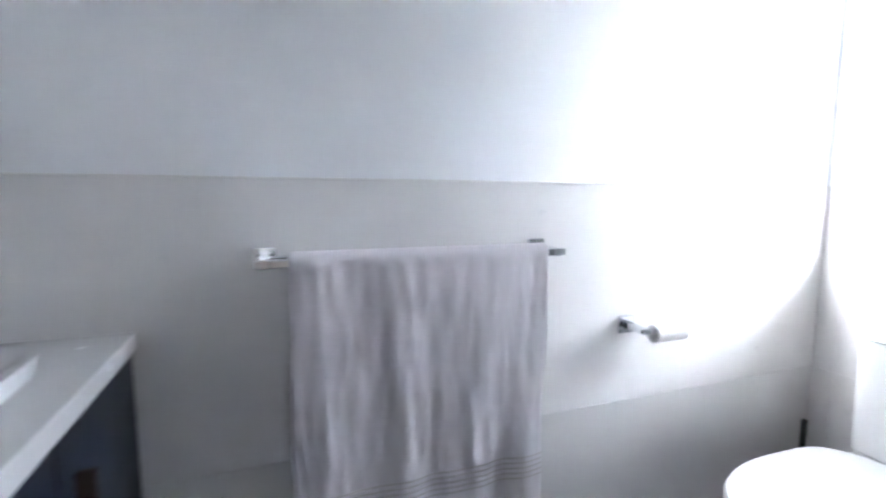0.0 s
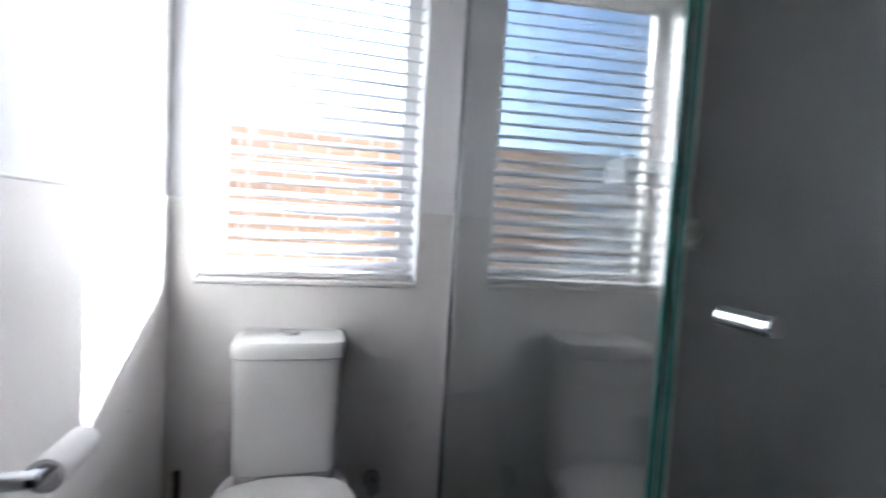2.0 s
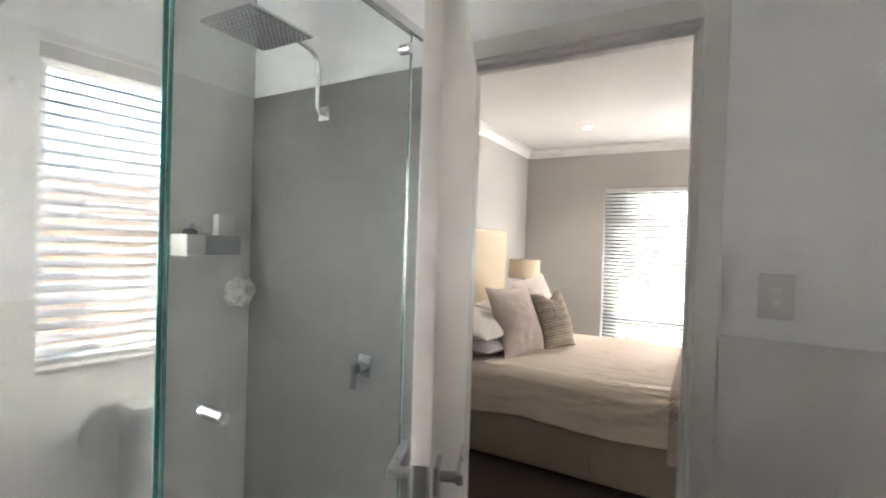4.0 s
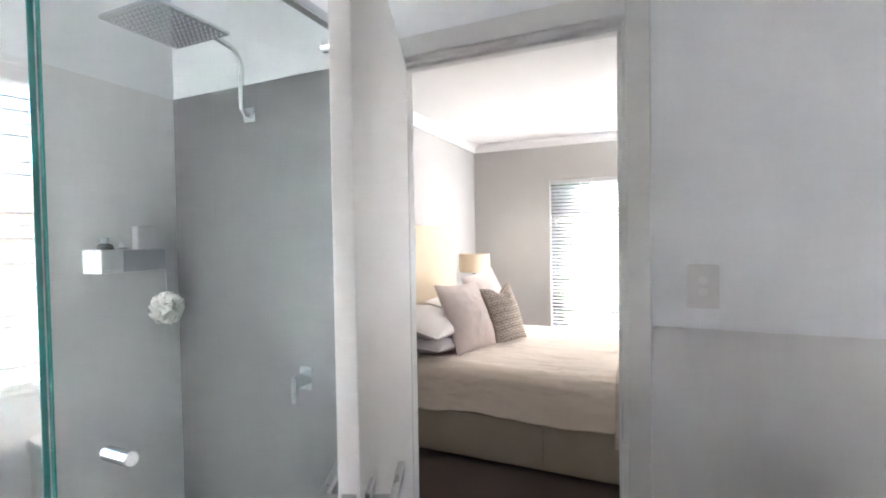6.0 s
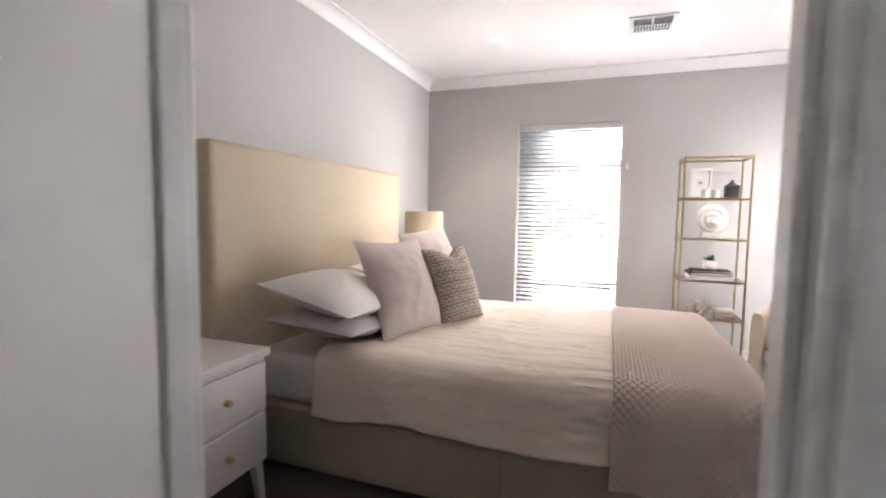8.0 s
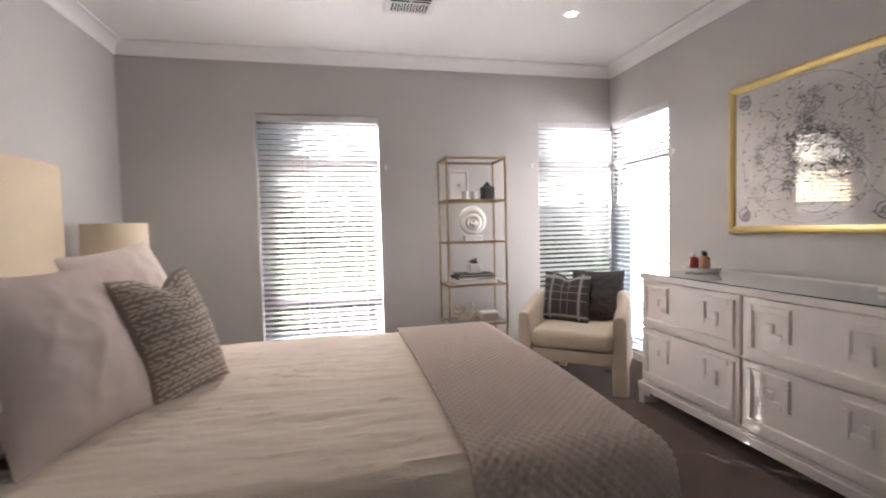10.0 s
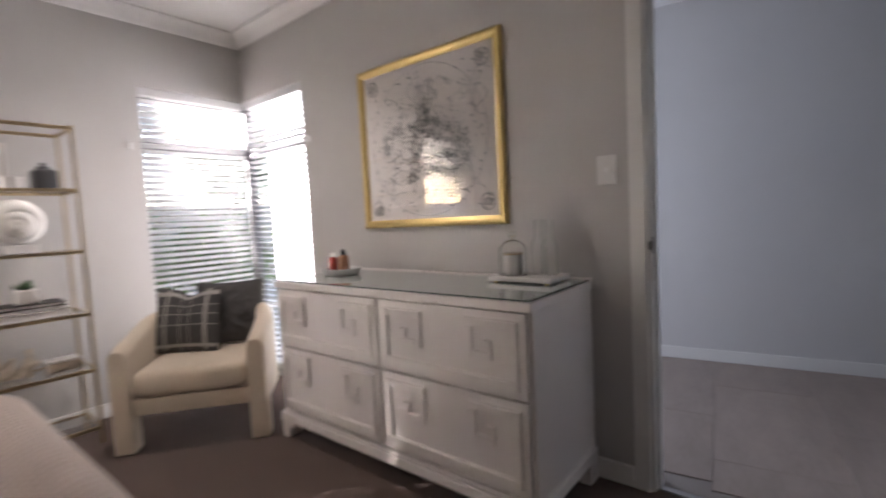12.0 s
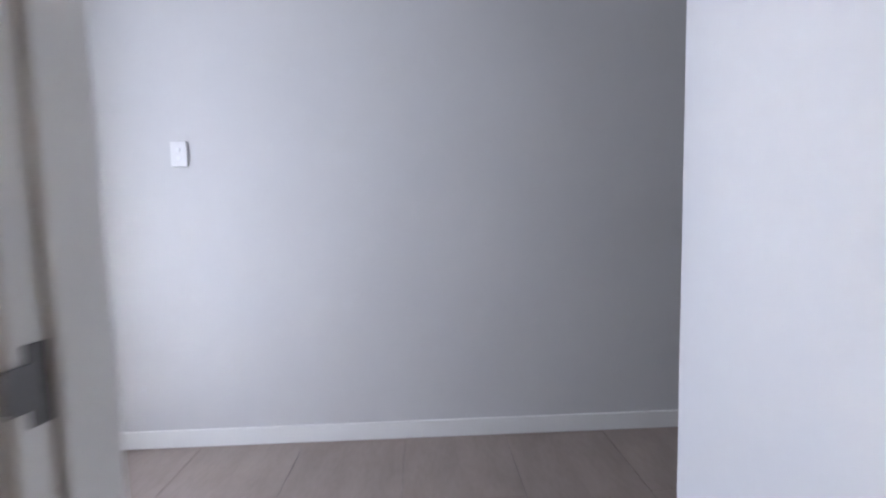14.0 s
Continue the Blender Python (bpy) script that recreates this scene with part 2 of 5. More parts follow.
def tube(bm, pts, r, n=12):
    pts = [Vector(p) for p in pts]
    rings, up = [], Vector((0.13, 0.29, 0.95))
    for i, p in enumerate(pts):
        d = (pts[min(i + 1, len(pts) - 1)] - pts[max(i - 1, 0)]).normalized()
        side = d.cross(up)
        if side.length < 0.2:
            side = d.cross(Vector((0.9, 0.4, 0.1)))
        side.normalize()
        over = side.cross(d)
        rings.append([bm.verts.new(p + r * (math.cos(2 * math.pi * k / n) * side + math.sin(2 * math.pi * k / n) * over)) for k in range(n)])
    for lo, hi in zip(rings, rings[1:]):
        for k in range(n):
            j = (k + 1) % n
            bm.faces.new((lo[k], lo[j], hi[j], hi[k]))
    bm.faces.new(rings[0][::-1])
    bm.faces.new(rings[-1])
    return bm


def grid_mesh(bm, nu, nv, place):
    vs = [[bm.verts.new(place(i / nu, j / nv)) for j in range(nv + 1)] for i in range(nu + 1)]
    for i in range(nu):
        for j in range(nv):
            bm.faces.new((vs[i][j], vs[i + 1][j], vs[i + 1][j + 1], vs[i][j + 1]))
    return vs


def mesh_of(name, bm, material, smooth=False):
    bmesh.ops.recalc_face_normals(bm, faces=bm.faces[:])
    me = bpy.data.meshes.new(name)
    bm.to_mesh(me)
    bm.free()
    me.materials.append(material)
    if smooth:
        me.shade_smooth()
        me.set_sharp_from_angle(angle=radians(40))
    return me


def part(name, bm, material, parent, label="", smooth=False):
    me = bm if isinstance(bm, bpy.types.Mesh) else mesh_of(name, bm, material, smooth)
    ob = new(name, me)
    ob.parent = parent
    return tagged(ob, label)


def thing(name, label, category, at=(0, 0, 0), turn=0.0, group=""):
    ob = new(name)
    ob.matrix_basis = pose(*at, 0, 0, turn)
    return tagged(ob, label, category, group)


def solid(name, bm, material, label, category, at=(0, 0, 0), turn=0.0, smooth=False, group=""):
    ob = new(name, mesh_of(name, bm, material, smooth))
    ob.matrix_basis = pose(*at, 0, 0, turn)
    return tagged(ob, label, category, group)


def setting(name, bm, material, label, category, smooth=False):
    return tagged(new(name, mesh_of(name, bm, material, smooth)), label, category, kind="structure")


def thicken(ob, t):
    mod = ob.modifiers.new("thickness", "SOLIDIFY")
    mod.thickness, mod.offset = t, -1.0
    return ob


def wall_boxes(axis, lo, hi, a0, a1, z0, z1, holes):
    """A wall from lo to hi across its axis, from a0 to a1 along it, with holes (b0, b1, y0, y1)."""
    bm = bmesh.new()
    cuts = sorted({a0, a1, *[h[0] for h in holes], *[h[1] for h in holes]})
    for c0, c1 in zip(cuts, cuts[1:]):
        spans, mid = [(z0, z1)], (c0 + c1) / 2
        for h in holes:
            if h[0] < mid < h[1]:
                spans = [s for lo_, hi_ in spans for s in ((lo_, min(hi_, h[2])), (max(lo_, h[3]), hi_)) if s[1] - s[0] > 1e-4]
        for s0, s1 in spans:
            if axis == "x":
                box(bm, lo, c0, s0, hi, c1, s1)
            else:
                box(bm, c0, lo, s0, c1, hi, s1)
    bmesh.ops.remove_doubles(bm, verts=bm.verts[:], dist=1e-5)
    return bm


# ---- structure ----
CEIL = 2.62
BX0, BX1, BY0, BY1 = -1.455, 1.05, -1.009, 0.78      # bathroom
RX0, RX1, RY0, RY1 = -1.60, 2.485, 0.87, 5.03        # bedroom
HX0, HX1, HY0, HY1 = 2.585, 4.85, -0.6, 4.0          # hall
HALL_SKEW = 8.0                                      # the far wall of the hall runs askew


def hall_far(out, along, z, turn=0.0):
    """A place on the far hall wall: out from it into the hall, along it from its middle, and up."""
    return pose(4.446, 1.8, 0, 0, 0, HALL_SKEW) @ pose(-out, along, z, 0, 0, turn)



W1, W2X, W3Y = (-0.638, 0.331, 0.06, 2.13), 1.76, 4.25
BW = (-0.932, -0.281, 0.963, 2.04)
BDOOR = (-0.325, 0.42, 0.0, 2.065)
HDOOR = (1.262, 2.05, 0.0, 2.09)

ground = setting("ground", boxes((-200, -200, -0.5, 200, 200, -0.2)), GRASS, "dry sandy garden ground around the house", "ground")
slab = setting("floor_slab", boxes((-1.75, -1.15, -0.19, 4.95, 5.2, -0.012)), GROUT_DARK, "concrete slab under the rooms", "floor")
floor_bed = setting("floor_bedroom", boxes((RX0, 0.83, -0.01, RX1 + 0.05, RY1, 0.0)), CARPET, "brown cut-pile carpet in the bedroom", "floor")
floor_bath = setting("floor_bathroom", boxes((BX0, BY0, -0.01, BX1, 0.83, 0.0)), TILE_GREY, "grey tiled bathroom floor", "floor")
floor_hall = setting("floor_hall", boxes((RX1 + 0.05, HY0, -0.011, HX1, HY1, -0.002)), HALL_GROUT, "hall floor of grey stone-look tiles", "floor")

wall_bath_window = setting("wall_bath_window", wall_boxes("x", -1.69, BX0, -1.15, 0.825, 0, CEIL, [BW]), BATH_WALL, "white painted bathroom wall with the window", "wall")
wall_bath_towel = setting("wall_bath_towel", boxes((BX0, -1.15, 0, 1.15, BY0, CEIL)), BATH_WALL, "white painted wall behind the towel rail", "wall")
wall_bath_vanity = setting("wall_bath_vanity", boxes((BX1, BY0, 0, 1.15, BY1, CEIL)), BATH_WALL, "white painted wall behind the vanity", "wall")
wall_door_bath = setting("wall_door_bath", wall_boxes("y", BY1, 0.825, BX0, 1.15, 0, CEIL, [BDOOR]), BATH_WALL, "white painted wall with the bathroom door", "wall")
wall_door_bed = setting("wall_door_bed", wall_boxes("y", 0.825, RY0, -1.80, 2.575, 0, CEIL, [BDOOR]), BED_WALL, "grey painted bedroom wall with the bathroom door", "wall")
wall_headboard = setting("wall_headboard", boxes((-1.80, RY0, 0, RX0, 5.23, CEIL)), BED_WALL, "grey painted wall behind the headboard", "wall")
wall_windows = setting("wall_windows", wall_boxes("y", RY1, 5.23, RX0, 2.685, 0, CEIL, [W1, (W2X, 2.685, 0.06, 2.13)]), BED_WALL, "grey painted wall with tall windows", "wall")
wall_dresser = setting("wall_dresser", wall_boxes("x", RX1, 2.53, RY0, RY1, 0, CEIL, [HDOOR, (W3Y, RY1, 0.06, 2.13)]), BED_WALL, "grey painted wall with the hall door and corner window", "wall")
wall_hall_near = setting("wall_hall_near", wall_boxes("x", 2.53, HX0, RY0, RY1, 0, CEIL, [HDOOR, (W3Y, RY1, 0.06, 2.13)]), HALL_WALL, "grey painted hall side of the bedroom wall", "wall")
wall_stub = setting("wall_hall_stub", boxes((HX0, 1.11, 0, 3.29, 1.228, CEIL)), HALL_WALL, "pale painted wall return in the hall", "wall")
wall_hall_far = setting("wall_hall_far", boxes((0, -2.6, 0, 0.1, 2.4, CEIL)), HALL_WALL, "grey painted far wall of the hall", "wall")
wall_hall_far.matrix_basis = hall_far(0, 0, 0)
wall_hall_south = setting("wall_hall_south", boxes((HX0, HY0 - 0.1, 0, HX1, HY0, CEIL)), HALL_WALL, "grey painted end wall of the hall", "wall")
wall_hall_side = setting("wall_hall_side", boxes((HX0 - 0.1, HY0, 0, HX0, RY0 - 0.05, CEIL)), HALL_WALL, "grey painted hall wall beside the bedroom", "wall")
# unseen end wall; its opening is assumed, to go with the hall lamp
wall_hall_north = setting("wall_hall_north", wall_boxes("y", HY1, HY1 + 0.1, HX0, 4.22, 0, CEIL, [(2.70, 3.75, 0.06, 2.3)]), HALL_WALL, "unseen hall end wall with an added glazed opening", "wall")
ceiling_bed = setting("ceiling_bedroom", boxes((RX0, RY0, CEIL, RX1, RY1, CEIL + 0.1)), CEILING, "white plaster bedroom ceiling", "ceiling")
ceiling_bath = setting("ceiling_bathroom", boxes((BX0, BY0, CEIL, BX1, 0.80, CEIL + 0.1)), CEILING, "white plaster bathroom ceiling", "ceiling")
ceiling_hall = setting("ceiling_hall", boxes((HX0, HY0, CEIL, HX1, HY1, CEIL + 0.1)), CEILING, "white plaster hall ceiling", "ceiling")
roof = setting("roof", boxes((-2.1, -1.5, CEIL + 0.1, 4.9, 5.55, CEIL + 0.3)), ALU, "flat grey roof above the rooms", "roof")


def cornice_run(axis, fixed, sign, a0, a1):
    """A cove of 90 mm along a wall; sign points into the room."""
    bm = bmesh.new()
    prof = [(0, 0), (0, -0.09), (0.012, -0.09), (0.018, -0.075)]
    prof += [(0.018 + 0.062 * (1 - math.cos(t)), -0.075 + 0.062 * math.sin(t)) for t in np.linspace(0.1, math.pi / 2, 7)]
    prof += [(0.09, -0.012), (0.09, 0)]
    prof = [(d + 0.001, h - 0.001) for d, h in prof]
    ends = []
    for a in (a0, a1):
        inward = 1 if a == a0 else -1
        ring = []
        for d, h in prof:
            p = fixed + sign * d
            along = a + inward * d
            ring.append(bm.verts.new((p, along, CEIL + h) if axis == "x" else (along, p, CEIL + h)))
        ends.append(ring)
    for i in range(len(prof)):
        j = (i + 1) % len(prof)
        bm.faces.new((ends[0][i], ends[0][j], ends[1][j], ends[1][i]))
    bm.faces.new(ends[0])
    bm.faces.new(ends[1][::-1])
    return bm


for k, (axis, fixed, sign, a0, a1) in enumerate((("y", RY1, -1, RX0, RX1), ("x", RX0, 1, RY0, RY1), ("x", RX1, -1, RY0, RY1), ("y", RY0, 1, RX0, RX1))):
    setting("cornice", cornice_run(axis, fixed, sign, a0, a1), CEILING, "white coved plaster cornice", "cornice", True)


def skirting(x0, y0, x1, y1, h=0.09):
    return setting("baseboard", boxes((x0, y0, 0.001, x1, y1, h), bevel=0.004), TRIM, "white painted timber skirting board", "skirting")


T = 0.014
skirting(RX0 + T, RY1 - T, W1[0], RY1 - 0.0005)
skirting(W1[1], RY1 - T, W2X, RY1 - 0.0005)
skirting(RX0, RY0, RX0 + T, RY1)
skirting(RX1 - T, 2.11, RX1 - 0.0005, W3Y)
skirting(RX1 - T, RY0 + T, RX1 - 0.0005, 1.17)
skirting(RX0 + T, RY0 + 0.0005, -0.40, RY0 + T)
skirting(0.49, RY0 + 0.0005, RX1, RY0 + T)
skirting(-T, -2.5, -0.0005, 2.2).matrix_basis = hall_far(0, 0, 0)
skirting(HX0 + 0.014, 1.2285, 3.29 + T, 1.228 + T)
skirting(3.2905, 1.11, 3.29 + T, 1.228)
skirting(HX0 + 0.0005, 2.11, HX0 + T, HY1)


def door_frame(name, axis, lo, hi, a0, a1, top, label):
    """Lining and architraves round an opening that runs through a wall from lo to hi."""
    root = tagged(new(name), label, "door frame", kind="structure")
    e, w, t = 0.02, 0.062, 0.014

    def add(part_name, *dims):
        dims = [(p, c, z, q, d, z2) if axis == "x" else (c, p, z, d, q, z2) for p, q, c, d, z, z2 in dims]
        for d in dims:
            part(part_name, boxes(d, bevel=0.003), TRIM, root)

    add("jamb", (lo, hi, a0, a0 + e, 0.001, top - e), (lo, hi, a1 - e, a1, 0.001, top - e))
    add("head", (lo, hi, a0, a1, top - e, top))
    m = (lo + hi) / 2
    add("stop", (m - 0.02, m + 0.02, a0 + e, a0 + e + 0.012, 0.001, top - e - 0.012), (m - 0.02, m + 0.02, a1 - e - 0.012, a1 - e, 0.001, top - e - 0.012),
        (m - 0.02, m + 0.02, a0 + e, a1 - e, top - e - 0.012, top - e))
    for p, q in ((lo - t, lo), (hi, hi + t)):
        add("architrave", (p, q, a0 - w + 0.006, a0 + 0.006, 0.001, top + w), (p, q, a1 - 0.006, a1 + w - 0.006, 0.001, top + w), (p, q, a0 + 0.006, a1 - 0.006, top - 0.006, top + w))
    return root


frame_bath = door_frame("door_frame_bathroom", "y", BY1, RY0, BDOOR[0], BDOOR[1], BDOOR[3], "white painted bathroom door frame with architraves")
frame_hall = door_frame("door_frame_hall", "x", RX1, HX0, HDOOR[0], HDOOR[1], HDOOR[3], "white painted hall door frame with architraves")
part("strike_plate", boxes((RX1 + 0.012, HDOOR[1] - 0.0225, 0.975, RX1 + 0.036, HDOOR[1] - 0.0195, 1.042), (RX1 - 0.006, HDOOR[1] - 0.0245, 0.99, RX1 + 0.014, HDOOR[1] - 0.020, 1.027), (RX1 - 0.008, HDOOR[1] - 0.0245, 0.992, RX1 - 0.004, HDOOR[1] - 0.012, 1.025), bevel=0.001), DARK_METAL, frame_hall, "dark steel strike plate with a bent lip")
part("strike_plate", boxes((BDOOR[1] - 0.0225, BY1 + 0.012, 0.86, BDOOR[1] - 0.0195, BY1 + 0.04, 0.96), bevel=0.001), SATIN, frame_bath, "satin steel strike plate")


def lever_pair(root, x, z, thick, toward):
    """Lever handles on both faces of a leaf that lies along +x with its faces at y = 0 and y = thick."""
    for side, y in ((-1, 0.0), (1, thick)):
        bm = boxes((x - 0.027, min(y, y + side * 0.009), z - 0.027, x + 0.027, max(y, y + side * 0.009), z + 0.027), bevel=0.002)
        h = part("handle", bm, SATIN, root, "square satin lever handle")
        bm = bmesh.new()
        cyl(bm, (x, y + side * 0.009, z), (x, y + side * 0.045, z), 0.010)
        part("spindle", bm, SATIN, h, smooth=True)
        a, b = sorted((x - toward * 0.012, x + toward * 0.12))
        part("lever", boxes((a, min(y + side * 0.038, y + side * 0.052), z - 0.010, b, max(y + side * 0.038, y + side * 0.052), z + 0.010), bevel=0.003), SATIN, h)


def door(name, hinge, ang, length, height, z_handle, label, knuckle=-0.004):
    root = tagged(new(name), label, "door", kind="structure")
    root.matrix_basis = pose(hinge[0], hinge[1], 0.008, 0, 0, ang)
    part("leaf", boxes((0, 0, 0, length, 0.036, height), bevel=0.002), DOOR_PAINT, root)
    lever_pair(root, length - 0.06, z_handle, 0.036, -1)
    part("latch_plate", boxes((length - 0.0005, 0.006, z_handle - 0.045, length + 0.002, 0.030, z_handle + 0.045), bevel=0.0008), SATIN, root, "steel latch plate")
    for z in (0.2, height / 2, height - 0.2):
        bm = bmesh.new()
        cyl(bm, (-0.004, knuckle, z - 0.045), (-0.004, knuckle, z + 0.045), 0.006, n=10)
        part("hinge", bm, SATIN, root, "steel butt hinge", True)
    return root


bath_way = math.degrees(math.atan2(-0.030 - 0.772, 0.017 + 0.318))
door("door_bathroom", (-0.318, 0.772), bath_way, 0.868, 2.03, 0.99, "white painted flush bathroom door standing open")
door("door_hall", (RX1 - 0.004, 1.309), 180 + 6, 0.82, 2.05, 1.005, "white painted flush bedroom door folded back", 0.034)


# ---- windows and blinds ----
def window(name, axis, at, a0, a1, z0, z1, bars, material, posts=(True, True), frosted=False):
    root = tagged(new(name), "aluminium window with clear panes", "window", kind="structure")
    w, d = 0.045, 0.05

    def add(part_name, a, b, z, z2, mt, dd=d, bev=0.003):
        dims = (at - dd / 2, a, z, at + dd / 2, b, z2) if axis == "x" else (a, at - dd / 2, z, b, at + dd / 2, z2)
        return part(part_name, boxes(dims, bevel=bev), mt, root)

    add("window_frame", a0, a1, z0, z0 + w, material)
    add("window_frame", a0, a1, z1 - w, z1, material)
    if posts[0]:
        add("window_frame", a0, a0 + w, z0 + w, z1 - w, material)
    if posts[1]:
        add("window_frame", a1 - w, a1, z0 + w, z1 - w, material)
    levels = [z0 + w, *bars, z1 - w]
    for b in bars:
        add("transom", a0 + (w if posts[0] else 0), a1 - (w if posts[1] else 0), b - 0.034, b + 0.034, material)
    for lo, hi in zip(levels, levels[1:]):
        pane = add("pane", a0 + 0.02, a1 - 0.02, lo + 0.0, hi - 0.0, FROSTED if frosted else PANE, 0.006, 0)
        pane.visible_shadow = frosted
    return root


window("window_1", "y", 5.17, W1[0], W1[1], 0.06, 2.13, (0.60, 1.75), ALU)
window("window_2", "y", 5.17, W2X, 2.60, 0.06, 2.13, (1.75,), ALU)
window("window_3", "x", 2.60, W3Y, 5.17, 0.06, 2.13, (1.75,), ALU)
window("window_4", "x", -1.60, BW[0], BW[1], BW[2], BW[3], (), ALU_WHITE)
# assumed hall window out of view; frosted panes keep direct sun out
window("added_hall_window", "y", HY1 + 0.05, 2.70, 3.75, 0.06, 2.3, (), ALU, frosted=True)
for dims in ((W1[0], 5.0, 0.045, W1[1], 5.14, 0.062), (W2X, 5.0, 0.045, 2.57, 5.14, 0.062)):
    setting("window_sill", boxes(dims, bevel=0.003), TRIM, "white painted window sill", "sill")
setting("window_sill", boxes((-1.575, BW[0] + 0.001, 0.955, BX0 + 0.02, BW[1] - 0.001, 0.968), bevel=0.003), TRIM, "white tiled window sill", "sill")


def blind(axis, at, sign, a0, a1, z0, z1, tilt, label, pitch=0.042, width=0.05, hole=None):
    """A venetian blind hanging in a reveal; sign points into the room, tilt lifts the inner edge of the slats."""
    root = thing("venetian_blind", label, "blind")
    a0, a1 = a0 + 0.006, a1 - 0.006

    def dims(p, q, a, b, z, z2):
        p, q = sorted((at + sign * p, at + sign * q))
        return (p, a, z, q, b, z2) if axis == "x" else (a, p, z, b, q, z2)

    part("headrail", boxes(dims(-0.03, 0.03, a0, a1, z1 - 0.055, z1 - 0.002), bevel=0.003), SLAT, root)
    part("bottom_rail", boxes(dims(-0.026, 0.026, a0, a1, z0 + 0.004, z0 + 0.022), bevel=0.004), SLAT, root)
    bm = bmesh.new()
    n, half = 6, (a1 - a0) / 2
    ends = [-half, half] if hole is None else [-half, *(hole - (a0 + a1) / 2 + d for d in (-0.028, -0.019, 0.019, 0.028)), half]
    ne = len(ends)
    for t in (0.0, 0.0026):
        for i in range(n + 1):
            s = -width / 2 + width * i / n
            h = 0.003 * (1 - (2 * s / width) ** 2) + t
            c, w = math.cos(tilt) * s - math.sin(tilt) * h, math.sin(tilt) * s + math.cos(tilt) * h
            for a in ends:
                bm.verts.new((sign * c, a, w) if axis == "x" else (a, sign * c, w))
    bm.verts.ensure_lookup_table()
    v = bm.verts
    m = ne * (n + 1)
    for i in range(n):
        for c in range(ne - 1):
            if ne > 2 and c % 2 == 1 and 2 <= i <= 3:
                continue
            p, q = ne * i + c, ne * (i + 1) + c
            bm.faces.new((v[p], v[p + 1], v[q + 1], v[q]))
            bm.faces.new((v[m + p], v[m + q], v[m + q + 1], v[m + p + 1]))
        p, q = ne * i, ne * (i + 1)
        bm.faces.new((v[p], v[q], v[m + q], v[m + p]))
        bm.faces.new((v[p + ne - 1], v[m + p + ne - 1], v[m + q + ne - 1], v[q + ne - 1]))
    for c in range(ne - 1):
        bm.faces.new((v[c], v[m + c], v[m + c + 1], v[c + 1]))
        p = ne * n + c
        bm.faces.new((v[p], v[p + 1], v[m + p + 1], v[m + p]))
    me = mesh_of("slat", bm, SLAT)
    z = z0 + 0.045
    mid = (a0 + a1) / 2
    while z < z1 - 0.07:
        s = part("slat", me, SLAT, root)
        s.matrix_basis = pose(at, mid, z) if axis == "x" else pose(mid, at, z)
        z += pitch
    for a in (a0 + 0.12 if hole is None else hole, a1 - 0.12):
        for off in (-width / 2 - 0.001, width / 2 + 0.001):
            bm = bmesh.new()
            p = at + sign * off
            q = (p, a) if axis == "x" else (a, p)
            cyl(bm, (*q, z0 + 0.01), (*q, z1 - 0.05), 0.0012, n=6)
            part("cord", bm, PLASTIC, root)
    return root


blind("y", 5.075, -1, W1[0], W1[1], 0.062, 2.13, radians(27), "white venetian blind over the tall garden window", width=0.054, hole=-0.27)
blind("y", 5.075, -1, W2X, 2.50, 0.062, 2.13, radians(27), "white venetian blind at the corner window", width=0.054)
blind("x", 2.525, -1, W3Y, 5.03, 0.062, 2.13, radians(14), "white venetian blind on the corner return")
blind("x", BX0 - 0.045, 1, BW[0], BW[1], 0.968, 2.04, radians(-24), "white venetian blind in the bathroom window")


# ---- bathroom tiles and shower ----
def tiled(wall, axis, face, sign, a0, a1, z0, z1, material, tw=1.2, th=0.595, shift=0.0, thick=0.008):
    """Wall tiles of tw x th with open joints, laid on a face; whole and cut tiles share meshes by size."""
    made, g = {}, 0.0006
    rows = int(math.ceil((z1 - z0) / th - 1e-6))
    for r in range(rows):
        zlo, zhi = z0 + r * th, min(z0 + (r + 1) * th, z1)
        a = a0 - shift
        while a < a1 - 1e-4:
            lo, hi = max(a, a0), min(a + tw, a1)
            a += tw
            if hi - lo < 0.02:
                continue
            key = (round(hi - lo, 3), round(zhi - zlo, 3))
            if key not in made:
                w, h = key[0] / 2 - g / 2, key[1] / 2 - g / 2
                d = (-thick / 2, -w, -h, thick / 2, w, h) if axis == "x" else (-w, -thick / 2, -h, w, thick / 2, h)
                made[key] = mesh_of("tile", boxes(d, bevel=0.0003, seg=1), material)
            ob = part("tile", made[key], material, wall)
            c = ((lo + hi) / 2, (zlo + zhi) / 2)
            p = face + sign * (thick / 2 + 0.003)
            ob.matrix_basis = pose(p, c[0], c[1]) if axis == "x" else pose(c[0], p, c[1])


